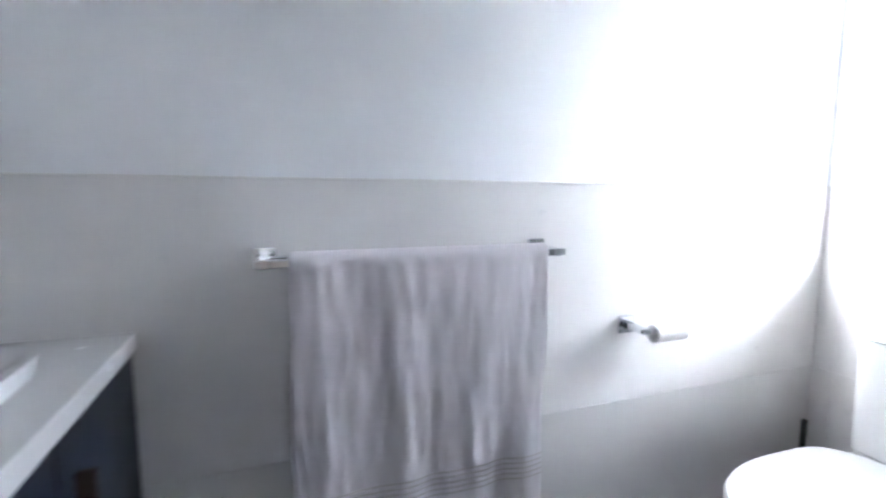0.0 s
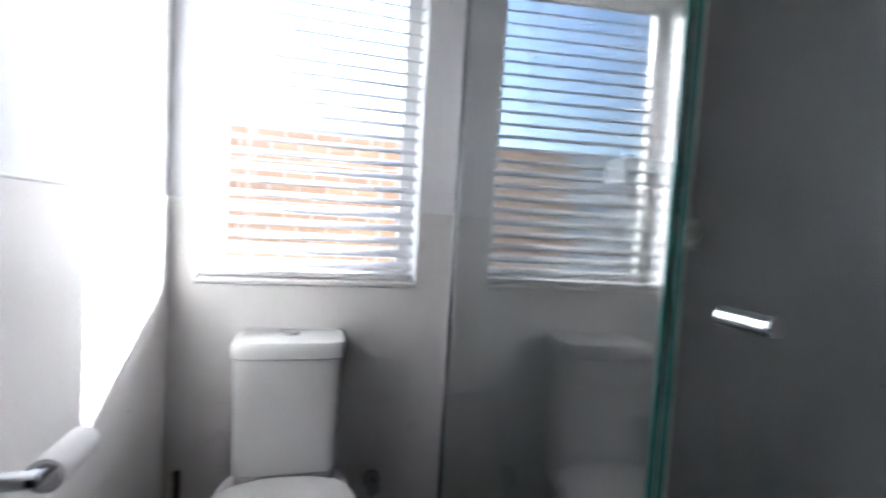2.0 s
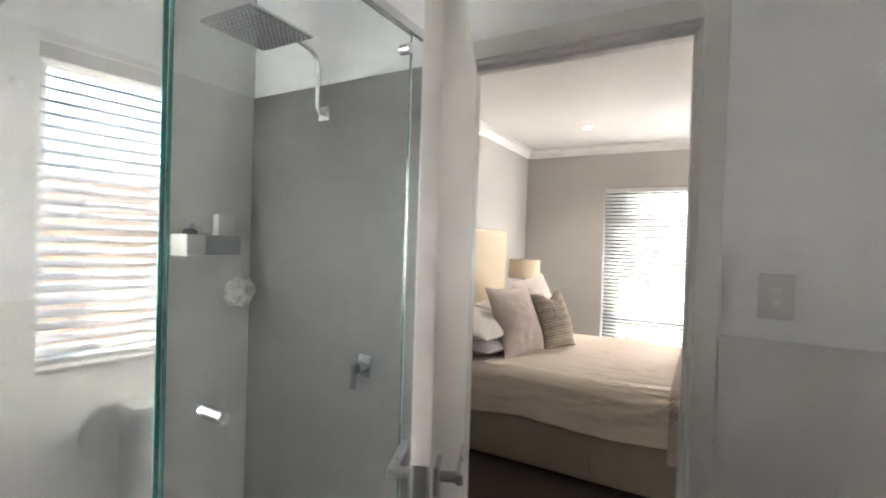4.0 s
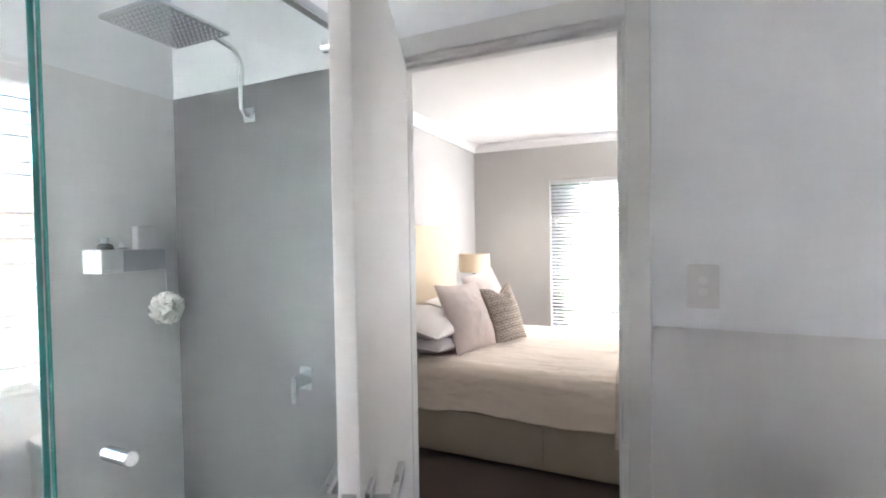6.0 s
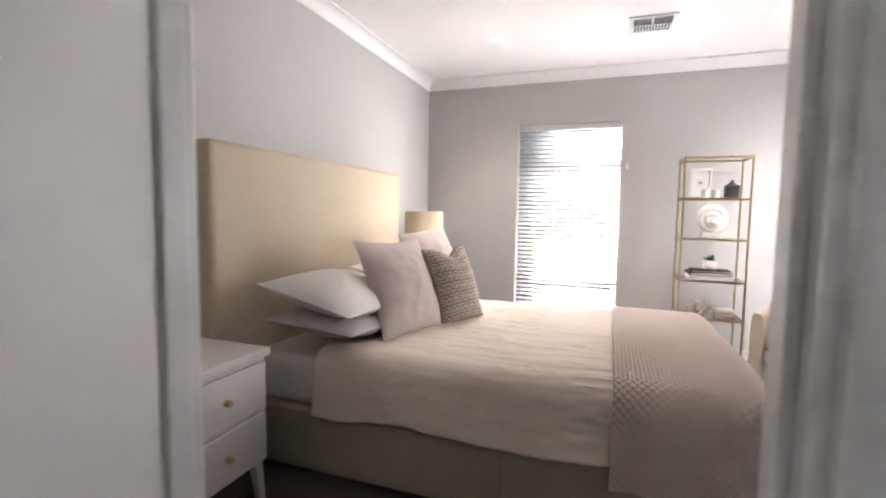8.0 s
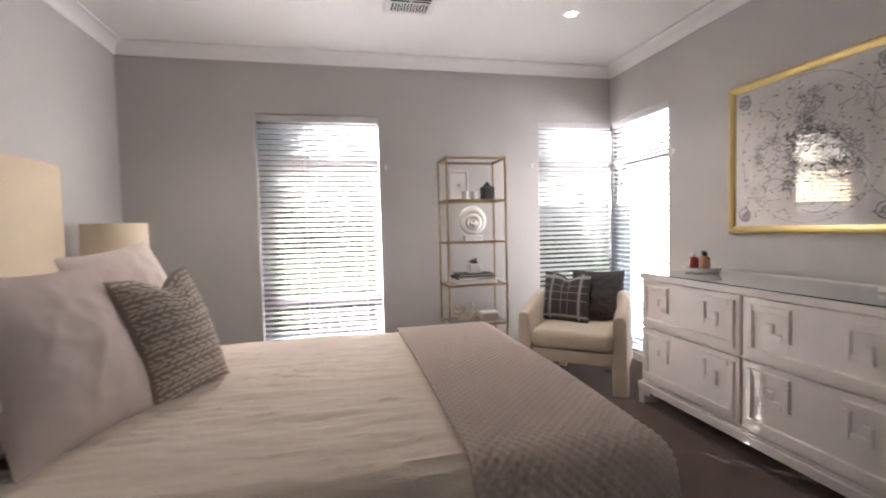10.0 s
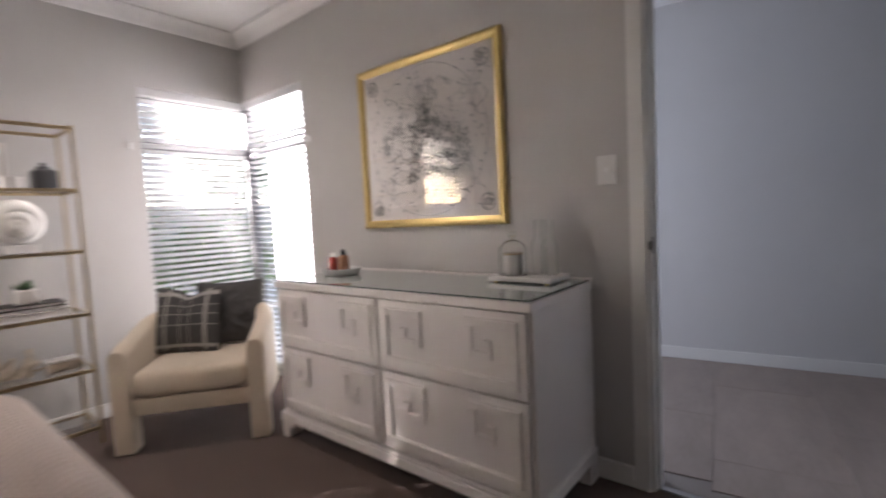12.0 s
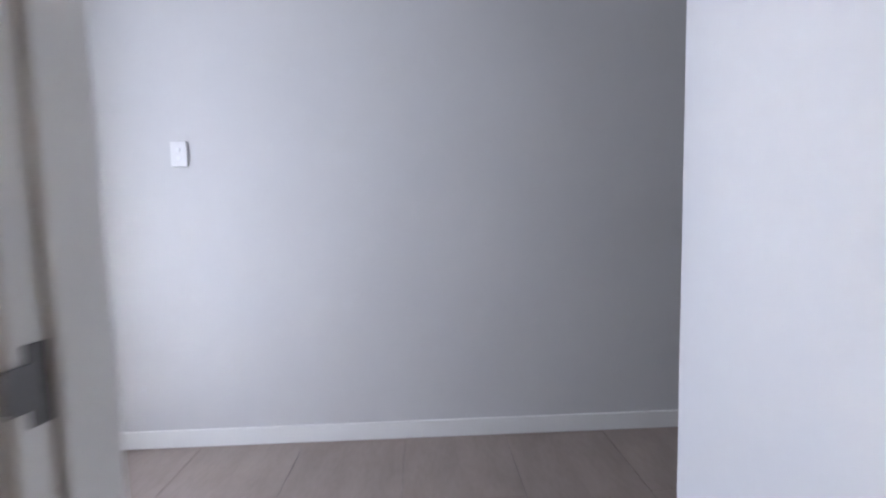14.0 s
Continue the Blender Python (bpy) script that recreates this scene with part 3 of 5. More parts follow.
DADO, SHOWER_TOP = 1.19, 2.075
GY, GX = -0.228, -0.38
WY = -0.157                                          # where the side screen meets the window wall
for wall, axis, face, sign, a0, a1, z0, z1, grout in (
        (wall_bath_towel, "y", BY0, 1, BX0, BX1, 0, DADO, GROUT), (wall_bath_window, "x", BX0, 1, BY0 + 0.011, BW[0], 0, DADO, GROUT),
        (wall_bath_window, "x", BX0, 1, BW[0], BW[1], 0, 0.95, GROUT), (wall_bath_window, "x", BX0, 1, BW[1], WY, 0, DADO, GROUT),
        (wall_bath_window, "x", BX0, 1, WY, BY1 - 0.011, 0, SHOWER_TOP, GROUT), (wall_door_bath, "y", BY1, -1, BX0, BDOOR[0] - 0.058, 0, SHOWER_TOP, GROUT_DARK),
        (wall_door_bath, "y", BY1, -1, BDOOR[1] + 0.058, BX1, 0, DADO, GROUT)):
    q = sorted((face, face + sign * 0.0098))
    bm = boxes((q[0], a0, z0, q[1], a1, z1) if axis == "x" else (a0, q[0], z0, a1, q[1], z1))
    part("grout_bed", bm, grout, wall)
    tiled(wall, axis, face, sign, a0, a1, z0, z1, TILE_GREY if grout is GROUT_DARK else TILE_LIGHT, tw=1.2, th=0.595, shift=0.945)


def dado_trim(*dims):
    setting("dado_trim", boxes(dims, bevel=0.002), TRIM, "thin white trim on top of the wall tiles", "trim")


dado_trim(BX0 + 0.013, BY0 + 0.0005, DADO, BX1, BY0 + 0.013, DADO + 0.006)
dado_trim(BX0 + 0.0005, BY0, DADO, BX0 + 0.013, BW[0], DADO + 0.006)
dado_trim(BX0 + 0.0005, BW[1], DADO, BX0 + 0.013, WY, DADO + 0.006)
dado_trim(BDOOR[1] + 0.058, BY1 - 0.013, DADO, BX1, BY1 - 0.0005, DADO + 0.006)

GH = 2.07
enclosure = thing("shower_screen", "frameless glass shower screen with chrome fittings", "shower screen")
SIDE_LONG = math.hypot(GX - 0.006 - BX0 - 0.012, GY - WY)
side_way = pose(BX0 + 0.012, WY, 0, 0, 0, math.degrees(math.atan2(GY - WY, GX - 0.006 - BX0 - 0.012)))
for name, d in (("side_panel", (0.003, -0.004, 0.02, SIDE_LONG - 0.003, 0.004, GH)), ("door_panel", (GX - 0.004, GY + 0.008, 0.03, GX + 0.004, 0.51, GH - 0.01)),
                ("return_panel", (GX - 0.004, 0.516, 0.02, GX + 0.004, BY1 - 0.014, GH))):
    p = part(name, boxes(d), SHOWER_GLASS, enclosure, "clear toughened glass")
    p.visible_shadow = False
    if name == "side_panel":
        p.matrix_basis = side_way
for d in ((GX - 0.0042, GY + 0.005, 0.03, GX + 0.0042, GY + 0.0078, GH - 0.01), (GX - 0.0042, 0.5103, 0.03, GX + 0.0042, 0.5116, GH - 0.01)):
    part("glass_edge", boxes(d), GLASS_EDGE, enclosure, "green polished glass edge")
for name, d, material, label in (("glass_edge", (SIDE_LONG - 0.0028, -0.0042, 0.02, SIDE_LONG, 0.0042, GH), GLASS_EDGE, "green polished glass edge"),
                                 ("wall_channel", (0, -0.011, 0.01, 0.0185, 0.011, GH + 0.01), CHROME, "chrome wall channel"),
                                 ("header_rail", (0, -0.012, GH, SIDE_LONG - 0.008, 0.012, GH + 0.03), CHROME, "chrome header rail"),
                                 ("sill_channel", (0, -0.012, 0.001, SIDE_LONG - 0.008, 0.012, 0.0198), CHROME, "chrome floor channel")):
    part(name, boxes(d, bevel=0.0 if name == "glass_edge" else 0.002), material, enclosure, label).matrix_basis = side_way
# dark steel instead of chrome here, so that no bright streak reflects
part("wall_channel", boxes((GX - 0.011, BY1 - 0.03, 0.01, GX + 0.011, BY1 - 0.0115, GH + 0.01), bevel=0.002), DARK_METAL, enclosure, "chrome wall channel")
part("header_rail", boxes((GX - 0.012, GY - 0.012, GH, GX + 0.012, BY1 - 0.012, GH + 0.03), bevel=0.003), CHROME, enclosure, "chrome header rail")
part("door_seal", boxes((GX - 0.003, 0.512, 0.03, GX + 0.007, 0.5155, GH - 0.02)), CHROME, enclosure, "bright vertical seal strip")
for z in (0.12, GH - 0.06):
    bm = bmesh.new()
    cyl(bm, (GX - 0.02, 0.485, z), (GX + 0.02, 0.485, z), 0.016)
    part("pivot", bm, CHROME, enclosure, "chrome pivot", True)
bm = bmesh.new()
cyl(bm, (GX - 0.036, -0.125, 1.075), (GX + 0.036, -0.125, 1.075), 0.0135)
bmesh.ops.bevel(bm, geom=bm.edges[:], offset=0.002, segments=1, affect="EDGES")
part("knob", bm, CHROME, enclosure, "round chrome knob", True)

rose = thing("rain_shower", "square chrome rain shower head on a bent arm", "shower head")
RXY = (-0.935, 0.385)
head = part("spray_plate", boxes((RXY[0] - 0.13, RXY[1] - 0.13, 2.135, RXY[0] + 0.13, RXY[1] + 0.13, 2.147), bevel=0.002), CHROME, rose, "square chrome plate")
bm = bmesh.new()
for i in range(12):
    for j in range(12):
        cyl(bm, (RXY[0] - 0.11 + 0.02 * i, RXY[1] - 0.11 + 0.02 * j, 2.1345), (RXY[0] - 0.11 + 0.02 * i, RXY[1] - 0.11 + 0.02 * j, 2.131), 0.0035, n=6)
part("nozzles", bm, PLASTIC_GREY, head, "grey rubber nozzles")
bm = bmesh.new()
bend = [(-0.985, 0.765, 1.95), (-0.985, 0.735, 1.95), (-0.984, 0.722, 1.965), (-0.984, 0.72, 2.0), (-0.982, 0.72, 2.12)]
bend += [(-0.982 + 0.0, 0.72 - 0.07 * (1 - math.cos(t)), 2.12 + 0.07 * math.sin(t)) for t in np.linspace(0.2, math.pi / 2, 6)]
bend += [(RXY[0], RXY[1] + 0.06, 2.19), (RXY[0], RXY[1] + 0.01, 2.185), (RXY[0], RXY[1], 2.17), (RXY[0], RXY[1], 2.147)]
tube(bm, bend, 0.011)
part("arm", bm, CHROME, rose, "bent chrome arm", True)
part("flange", boxes((-1.015, 0.757, 1.92, -0.955, 0.7685, 1.98), bevel=0.002), CHROME, rose, "square chrome flange")

mixer = thing("shower_mixer", "chrome lever shower mixer on the tiled wall", "tap")
part("plate", boxes((-0.76, 0.757, 0.88, -0.70, 0.7685, 0.97), bevel=0.003), CHROME, mixer)
bm = bmesh.new()
cyl(bm, (-0.73, 0.757, 0.925), (-0.73, 0.705, 0.925), 0.024)
part("body", bm, CHROME, mixer, smooth=True)
part("lever", boxes((-0.741, 0.688, 0.845, -0.719, 0.7045, 0.945), bevel=0.004), CHROME, mixer, "flat chrome lever pointing down")

caddy = thing("shower_caddy", "white plastic shower caddy with bottles", "shelf", (BX0 + 0.0115, 0.51, 1.337))
part("tray", boxes((0, -0.12, 0, 0.115, 0.12, 0.012), (0, -0.12, 0.012, 0.006, 0.12, 0.085), (0.109, -0.12, 0.012, 0.115, 0.12, 0.088), (0.006, -0.12, 0.012, 0.109, -0.114, 0.088), (0.006, 0.114, 0.012, 0.109, 0.12, 0.088), bevel=0.003), PLASTIC, caddy)
part("band", boxes((0.1153, -0.045, 0.003, 0.119, 0.118, 0.085), bevel=0.0015), PLASTIC_GREY, caddy, "grey front band")


def bottle(name, x, y, z, r, h, material, label, cap=PLASTIC, flat=1.0):
    root = thing(name, label, "bottle", (x, y, z))
    bm = bmesh.new()
    lathe(bm, [(r * 0.9, 0), (r, 0.006), (r, h * 0.72), (r * 0.8, h * 0.78), (r * 0.42, h * 0.82)], 20, sy=flat)
    part("body", bm, material, root, smooth=True)
    bm = bmesh.new()
    lathe(bm, [(r * 0.5, h * 0.82), (r * 0.5, h * 0.985), (r * 0.44, h)], 16)
    part("cap", bm, cap, root, smooth=True)
    return root


bottle("shampoo_tube", BX0 + 0.055, 0.445, 1.35, 0.028, 0.12, SLATE, "dark grey toiletry bottle in the caddy", PLASTIC_GREY)
bottle("lotion_bottle", BX0 + 0.055, 0.51, 1.35, 0.024, 0.10, PLASTIC_GREY, "grey toiletry bottle in the caddy", PLASTIC)
tb = thing("soap_tube", "white upright toiletry tube in the caddy", "tube", (BX0 + 0.075, 0.585, 1.35))
part("body", boxes((-0.02, -0.042, 0.02, 0.02, 0.042, 0.165), bevel=0.008), PLASTIC, tb, smooth=True)
part("cap", boxes((-0.02, -0.03, 0, 0.02, 0.03, 0.02), bevel=0.004), PLASTIC, tb)
rz = thing("razor", "black razor lying in the caddy", "razor", (BX0 + 0.06, 0.618, 1.36))
bm = bmesh.new()
tube(bm, [(0, 0, 0), (0, 0.004, 0.05), (0.004, 0.008, 0.09)], 0.006, 8)
part("grip", bm, BLACK, rz, smooth=True)

bm = bmesh.new()
rnd = random.Random(4)
for i in range(46):
    u, v = rnd.uniform(-1, 1), rnd.uniform(0, 2 * math.pi)
    d = Vector((math.sqrt(1 - u * u) * math.cos(v), math.sqrt(1 - u * u) * math.sin(v), u))
    c = d * 0.049
    s = d.cross(Vector((0.3, 0.5, 0.8))).normalized()
    q = d.cross(s)
    ring = [bm.verts.new(c + (0.038 + 0.009 * math.sin(5 * a)) * (math.cos(a) * s + math.sin(a) * q) + d * 0.010 * math.sin(3 * a + i)) for a in np.linspace(0, 2 * math.pi, 13)[:-1]]
    tip = bm.verts.new(c + d * 0.004)
    for k in range(12):
        bm.faces.new((ring[k], ring[(k + 1) % 12], tip))
lf = thing("bath_puff", "white ruffled net bath puff hung from the caddy", "bath puff", (BX0 + 0.105, 0.645, 1.178))
part("net", bm, LOOFAH, lf)
bm = bmesh.new()
tube(bm, [(0, 0, 0.03), (0.002, 0.003, 0.10), (0, 0, 0.157)], 0.0025, 6)
part("cord", bm, LOOFAH, lf, "white hanging loop")
# ---- bathroom things ----
def rounded_plan(cx, cy, hx, hy, p=3.0, n=40):
    out = []
    for i in range(n):
        a = 2 * math.pi * i / n
        c, s = math.cos(a), math.sin(a)
        out.append((cx + hx * math.copysign(abs(c) ** (2 / p), c), cy + hy * math.copysign(abs(s) ** (2 / p), s)))
    return out


def loft(bm, rings):
    """Skins a stack of closed rings and caps both ends."""
    vs = [[bm.verts.new(p) for p in r] for r in rings]
    for lo, hi in zip(vs, vs[1:]):
        for i in range(len(lo)):
            j = (i + 1) % len(lo)
            bm.faces.new((lo[i], lo[j], hi[j], hi[i]))
    bm.faces.new(vs[0][::-1])
    bm.faces.new(vs[-1])
    return bm


# toilet: the back stands on the window wall, it faces +x
TY = -0.655
toilet = thing("toilet", "white porcelain close-coupled toilet with closed seat", "toilet", (BX0 + 0.012, TY, 0))


def seat_plan(x0, x1, half, z, grow=0.0, n=44):
    """Round front, square back."""
    out = []
    mid = x0 + (x1 - x0) * 0.45
    for i in range(n):
        a = 2 * math.pi * i / n
        c, s = math.cos(a), math.sin(a)
        if c >= 0:
            x, y = mid + (x1 - mid + grow) * c ** 0.9, (half + grow) * math.copysign(abs(s) ** 0.9, s)
        else:
            x, y = mid - (mid - x0 + grow) * abs(c) ** 0.35, (half + grow) * math.copysign(abs(s) ** 0.7, s) * (1 - 0.1 * abs(c))
        out.append((x, y, z))
    return out


bm = bmesh.new()
loft(bm, [seat_plan(0.02, 0.50, 0.11, 0.0), seat_plan(0.02, 0.50, 0.115, 0.1), seat_plan(0.01, 0.56, 0.15, 0.25), seat_plan(0.0, 0.66, 0.176, 0.36), seat_plan(0.0, 0.675, 0.182, 0.398)])
part("bowl", bm, PORCELAIN, toilet, smooth=True)
bm = bmesh.new()
loft(bm, [seat_plan(0.17, 0.71, 0.185, 0.40), seat_plan(0.17, 0.72, 0.191, 0.408), seat_plan(0.17, 0.72, 0.191, 0.418), seat_plan(0.17, 0.71, 0.185, 0.422)])
part("seat", bm, PLASTIC, toilet, smooth=True)
bm = bmesh.new()
loft(bm, [seat_plan(0.17, 0.71, 0.185, 0.4235), seat_plan(0.17, 0.72, 0.193, 0.430), seat_plan(0.17, 0.715, 0.189, 0.442), seat_plan(0.18, 0.67, 0.158, 0.450)])
part("lid", bm, PLASTIC, toilet, "closed white seat lid", True)


def cistern_ring(z, g=0.0, d=0.165):
    return [(0.002 + 0.5 * d + (0.5 * d + g) * math.copysign(abs(math.cos(a)) ** 0.35, math.cos(a)) if math.cos(a) > 0 else 0.002 + 0.5 * d + 0.5 * d * math.copysign(abs(math.cos(a)) ** 0.2, math.cos(a)),
             (0.147 + g) * math.copysign(abs(math.sin(a)) ** 0.35, math.sin(a)), z) for a in np.linspace(0, 2 * math.pi, 49)[:-1]]


bm = bmesh.new()
loft(bm, [cistern_ring(0.396, -0.012), cistern_ring(0.44, -0.012), cistern_ring(0.445, -0.006), cistern_ring(0.60, -0.003), cistern_ring(0.768, 0.0)])
cis = part("cistern", bm, PORCELAIN, toilet, smooth=True)
bm = bmesh.new()
loft(bm, [cistern_ring(0.770, -0.002), cistern_ring(0.773, 0.006), cistern_ring(0.806, 0.007), cistern_ring(0.816, 0.001), cistern_ring(0.819, -0.012)])
part("cistern_lid", bm, PORCELAIN, cis, smooth=True)
bm = bmesh.new()
cyl(bm, (0.075, 0, 0.819), (0.075, 0, 0.824), 0.026)
cyl(bm, (0.075, 0, 0.8205), (0.075, 0, 0.826), 0.020)
part("flush_button", bm, CHROME, cis, "round chrome flush button", True)

cock = thing("stop_tap", "dark chrome cistern stop tap on the wall", "tap", (BX0 + 0.0115, -0.392, 0.325))
bm = bmesh.new()
cyl(bm, (0, 0, 0), (0.012, 0, 0), 0.028)
part("flange", bm, SATIN, cock, smooth=True)
bm = bmesh.new()
cyl(bm, (0.012, 0, 0), (0.05, 0, 0), 0.011)
cyl(bm, (0.03, 0, 0.002), (0.03, 0, -0.04), 0.009)
part("body", bm, SATIN, cock, smooth=True)
bm = bmesh.new()
cyl(bm, (0.05, 0, 0), (0.066, 0, 0), 0.022, n=8)
part("hand_wheel", bm, SATIN, cock)
bm = bmesh.new()
tube(bm, [(0.03, 0, -0.04), (0.03, -0.01, -0.12), (0.03, -0.05, -0.16), (0.03, -0.10, -0.12)], 0.006)
part("hose", bm, SATIN, cock, "braided steel hose", True)

brush = thing("toilet_brush", "black toilet brush in its round holder", "toilet brush", (-1.33, -0.935, 0))
bm = bmesh.new()
lathe(bm, [(0.05, 0), (0.055, 0.01), (0.05, 0.10), (0.045, 0.27), (0.04, 0.275), (0.02, 0.27)], 24)
part("holder", bm, BLACK, brush, smooth=True)
bm = bmesh.new()
cyl(bm, (0, 0, 0.26), (0, 0, 0.45), 0.009)
part("handle", bm, BLACK, brush, smooth=True)

hook = thing("suction_hook", "small clear suction hook on the wall", "hook", (BX0 + 0.001, -0.225, 1.88))
bm = bmesh.new()
lathe(bm, [(0.018, 0), (0.016, 0.004), (0.005, 0.008), (0.004, 0.016)], 16)
bmesh.ops.rotate(bm, verts=bm.verts[:], cent=(0, 0, 0), matrix=Matrix.Rotation(radians(90), 3, "Y"))
part("cup", bm, PLASTIC, hook, smooth=True)

# towel rail
rail = thing("towel_rail", "square chrome double towel rail on the tiled wall", "towel rail", (0, BY0 + 0.0115, 0))
RZ = 1.035
for x in (-0.352, 0.268):
    b = part("bracket", boxes((x - 0.022, 0, RZ - 0.022, x + 0.022, 0.010, RZ + 0.022), bevel=0.002), CHROME, rail, "square chrome wall plate")
    part("post", boxes((x - 0.009, 0.010, RZ - 0.009, x + 0.009, 0.105, RZ + 0.009), bevel=0.002), CHROME, b)
for y in (0.045, 0.095):
    part("bar", boxes((-0.372, y - 0.008, RZ - 0.008, 0.285, y + 0.008, RZ + 0.008), bevel=0.002), CHROME, rail)


def towel():
    bm = bmesh.new()
    x0, x1, y, zt = -0.318, 0.226, 0.095, RZ + 0.022
    drop_f, drop_b, r = 0.57, 0.45, 0.022
    total = drop_b + math.pi * r + drop_f

    def at(u, v):
        s = v * total
        x = x0 + (x1 - x0) * u
        if s < drop_b:
            py, pz = y - r, zt - r - (drop_b - s)
        elif s < drop_b + math.pi * r:
            a = (s - drop_b) / r
            py, pz = y - r * math.cos(a), zt - r + r * math.sin(a)
        else:
            d = s - drop_b - math.pi * r
            k = min(1.0, d / 0.25)
            fold = 0.0022 * k * (math.sin(u * 23 + 0.8 * math.sin(d * 6)) + 0.6 * math.sin(u * 41 + 1.3 + d * 3)) + 0.007 * noise.noise((u * 7, d * 2.2, 4)) + 0.004 * noise.noise((u * 24, d * 7, 8)) + 0.0018 * noise.noise((u * 50 + 6 * d, d * 22, 2))
            py, pz = y + r + 0.012 * k + fold + 0.006 * noise.noise((u * 6, d * 5, 1)), zt - r - d
            x += 0.010 * k * math.sin(d * 5) - 0.03 * (u - 0.5) * d
        return (x, py, pz)

    grid_mesh(bm, 90, 110, at)
    ob = solid("bath_towel", bm, TOWEL, "grey-lilac cotton bath towel folded over the rail", "towel", (0, BY0 + 0.0115, 0), smooth=True)
    thicken(ob, 0.007)
    bm = bmesh.new()
    for k in range(5):
        z = RZ - 0.50 + 0.012 * k
        grid_mesh(bm, 60, 1, lambda u, v, z=z: (x0 + 0.008 + (x1 - x0 - 0.016) * u - 0.03 * (u - 0.5) * 0.5, y + r + 0.0175 + 0.0022 * (math.sin(u * 23 + 0.8 * math.sin(3.1)) + 0.6 * math.sin(u * 41 + 2.9)) + 0.007 * noise.noise((u * 7, 1.15, 4)) + 0.003, z + 0.004 * v))
    part("woven_band", bm, SHEET_GREY, ob, "flat woven border bands")


towel()

holder = thing("toilet_roll_holder", "square chrome toilet roll holder", "toilet roll holder", (-0.64, BY0 + 0.0115, 0.815))
part("plate", boxes((-0.024, 0, -0.024, 0.024, 0.010, 0.024), bevel=0.002), CHROME, holder)
part("arm", boxes((-0.009, 0.010, -0.009, 0.009, 0.085, 0.009), bevel=0.002), CHROME, holder)
part("bar", boxes((-0.145, 0.072, -0.007, 0.009, 0.086, 0.007), bevel=0.002), CHROME, holder)
roll = thing("toilet_roll", "nearly used white toilet paper roll", "toilet roll", (-0.715, BY0 + 0.0905, 0.806))
bm = bmesh.new()
n = 28
for x, r in ((-0.05, 0.023), (-0.05, 0.017), (0.05, 0.017), (0.05, 0.023)):
    for i in range(n):
        bm.verts.new((x, r * math.cos(2 * math.pi * i / n), r * math.sin(2 * math.pi * i / n)))
bm.verts.ensure_lookup_table()
for k in range(4):
    for i in range(n):
        j = (i + 1) % n
        m = (k + 1) % 4
        bm.faces.new((bm.verts[k * n + i], bm.verts[k * n + j], bm.verts[m * n + j], bm.verts[m * n + i]))
part("paper", bm, PAPER, roll, smooth=True)

# vanity along the end wall
VX, VZ = 0.496, 0.905
vanity = thing("vanity_cabinet", "dark navy vanity cabinet with wooden bar handles", "cabinet")
part("body", boxes((VX + 0.03, BY0 + 0.0125, 0.10, BX1 - 0.001, 0.40, VZ - 0.035)), NAVY, vanity)
part("plinth", boxes((VX + 0.08, BY0 + 0.0125, 0.0, BX1 - 0.001, 0.38, 0.10)), NAVY, vanity)
edges = [BY0 + 0.013, -0.66, -0.31, 0.04, 0.40]
for i, (a, b) in enumerate(zip(edges, edges[1:])):
    d = part("cabinet_door", boxes((VX + 0.010, a + 0.0015, 0.102, VX + 0.0295, b - 0.0015, VZ - 0.040), bevel=0.0015), NAVY, vanity)
    y = b - 0.05 if i % 2 == 0 else a + 0.05
    part("handle", boxes((VX - 0.014, y - 0.007, 0.62, VX + 0.010, y + 0.007, 0.80), bevel=0.004), WALNUT, d, "dark wooden bar handle")
solid("worktop", boxes((VX, BY0 + 0.012, VZ - 0.034, BX1 - 0.0005, 0.42, VZ), bevel=0.003), STONE_TOP, "white stone vanity worktop", "worktop")
basin = thing("basin", "white rectangular porcelain basin set on the worktop", "basin", (0.77, -0.60, VZ))
bm = bmesh.new()
loft(bm, [[(x, y, z) for x, y in rounded_plan(0, 0, hx, hy, 6)] for hx, hy, z in ((0.20, 0.265, 0.0005), (0.205, 0.27, 0.03), (0.19, 0.255, 0.03), (0.17, 0.235, 0.012), (0.10, 0.16, 0.006))])
part("bowl", bm, PORCELAIN, basin, smooth=True)


def switch_plate(name, m, toggles, label, w=0.076, h=0.116):
    """A plate in the local x-z plane, facing -y."""
    root = thing(name, label, "light switch")
    root.matrix_basis = m
    part("plate", boxes((-w / 2, -0.012, -h / 2, w / 2, 0, h / 2), bevel=0.003), PLATE, root)
    for z in toggles:
        bm = bmesh.new()
        cyl(bm, (0, -0.0122, z), (0, -0.0165, z), 0.0105)
        d = part("button", bm, PLASTIC, root, "round switch button", True)
    return root


switch_plate("light_switch", pose(0.60, BY1 - 0.0005, 1.31), (-0.014, 0.016), "white two-button light switch plate")
switch_plate("light_switch", pose(RX1 - 0.0005, 2.195, 1.318, 0, 0, -90), (0.0,), "white single-button light switch plate")
switch_plate("light_switch", hall_far(0.0005, 1.325, 1.43, -90), (-0.02, 0.02), "white two-button light switch plate in the hall")


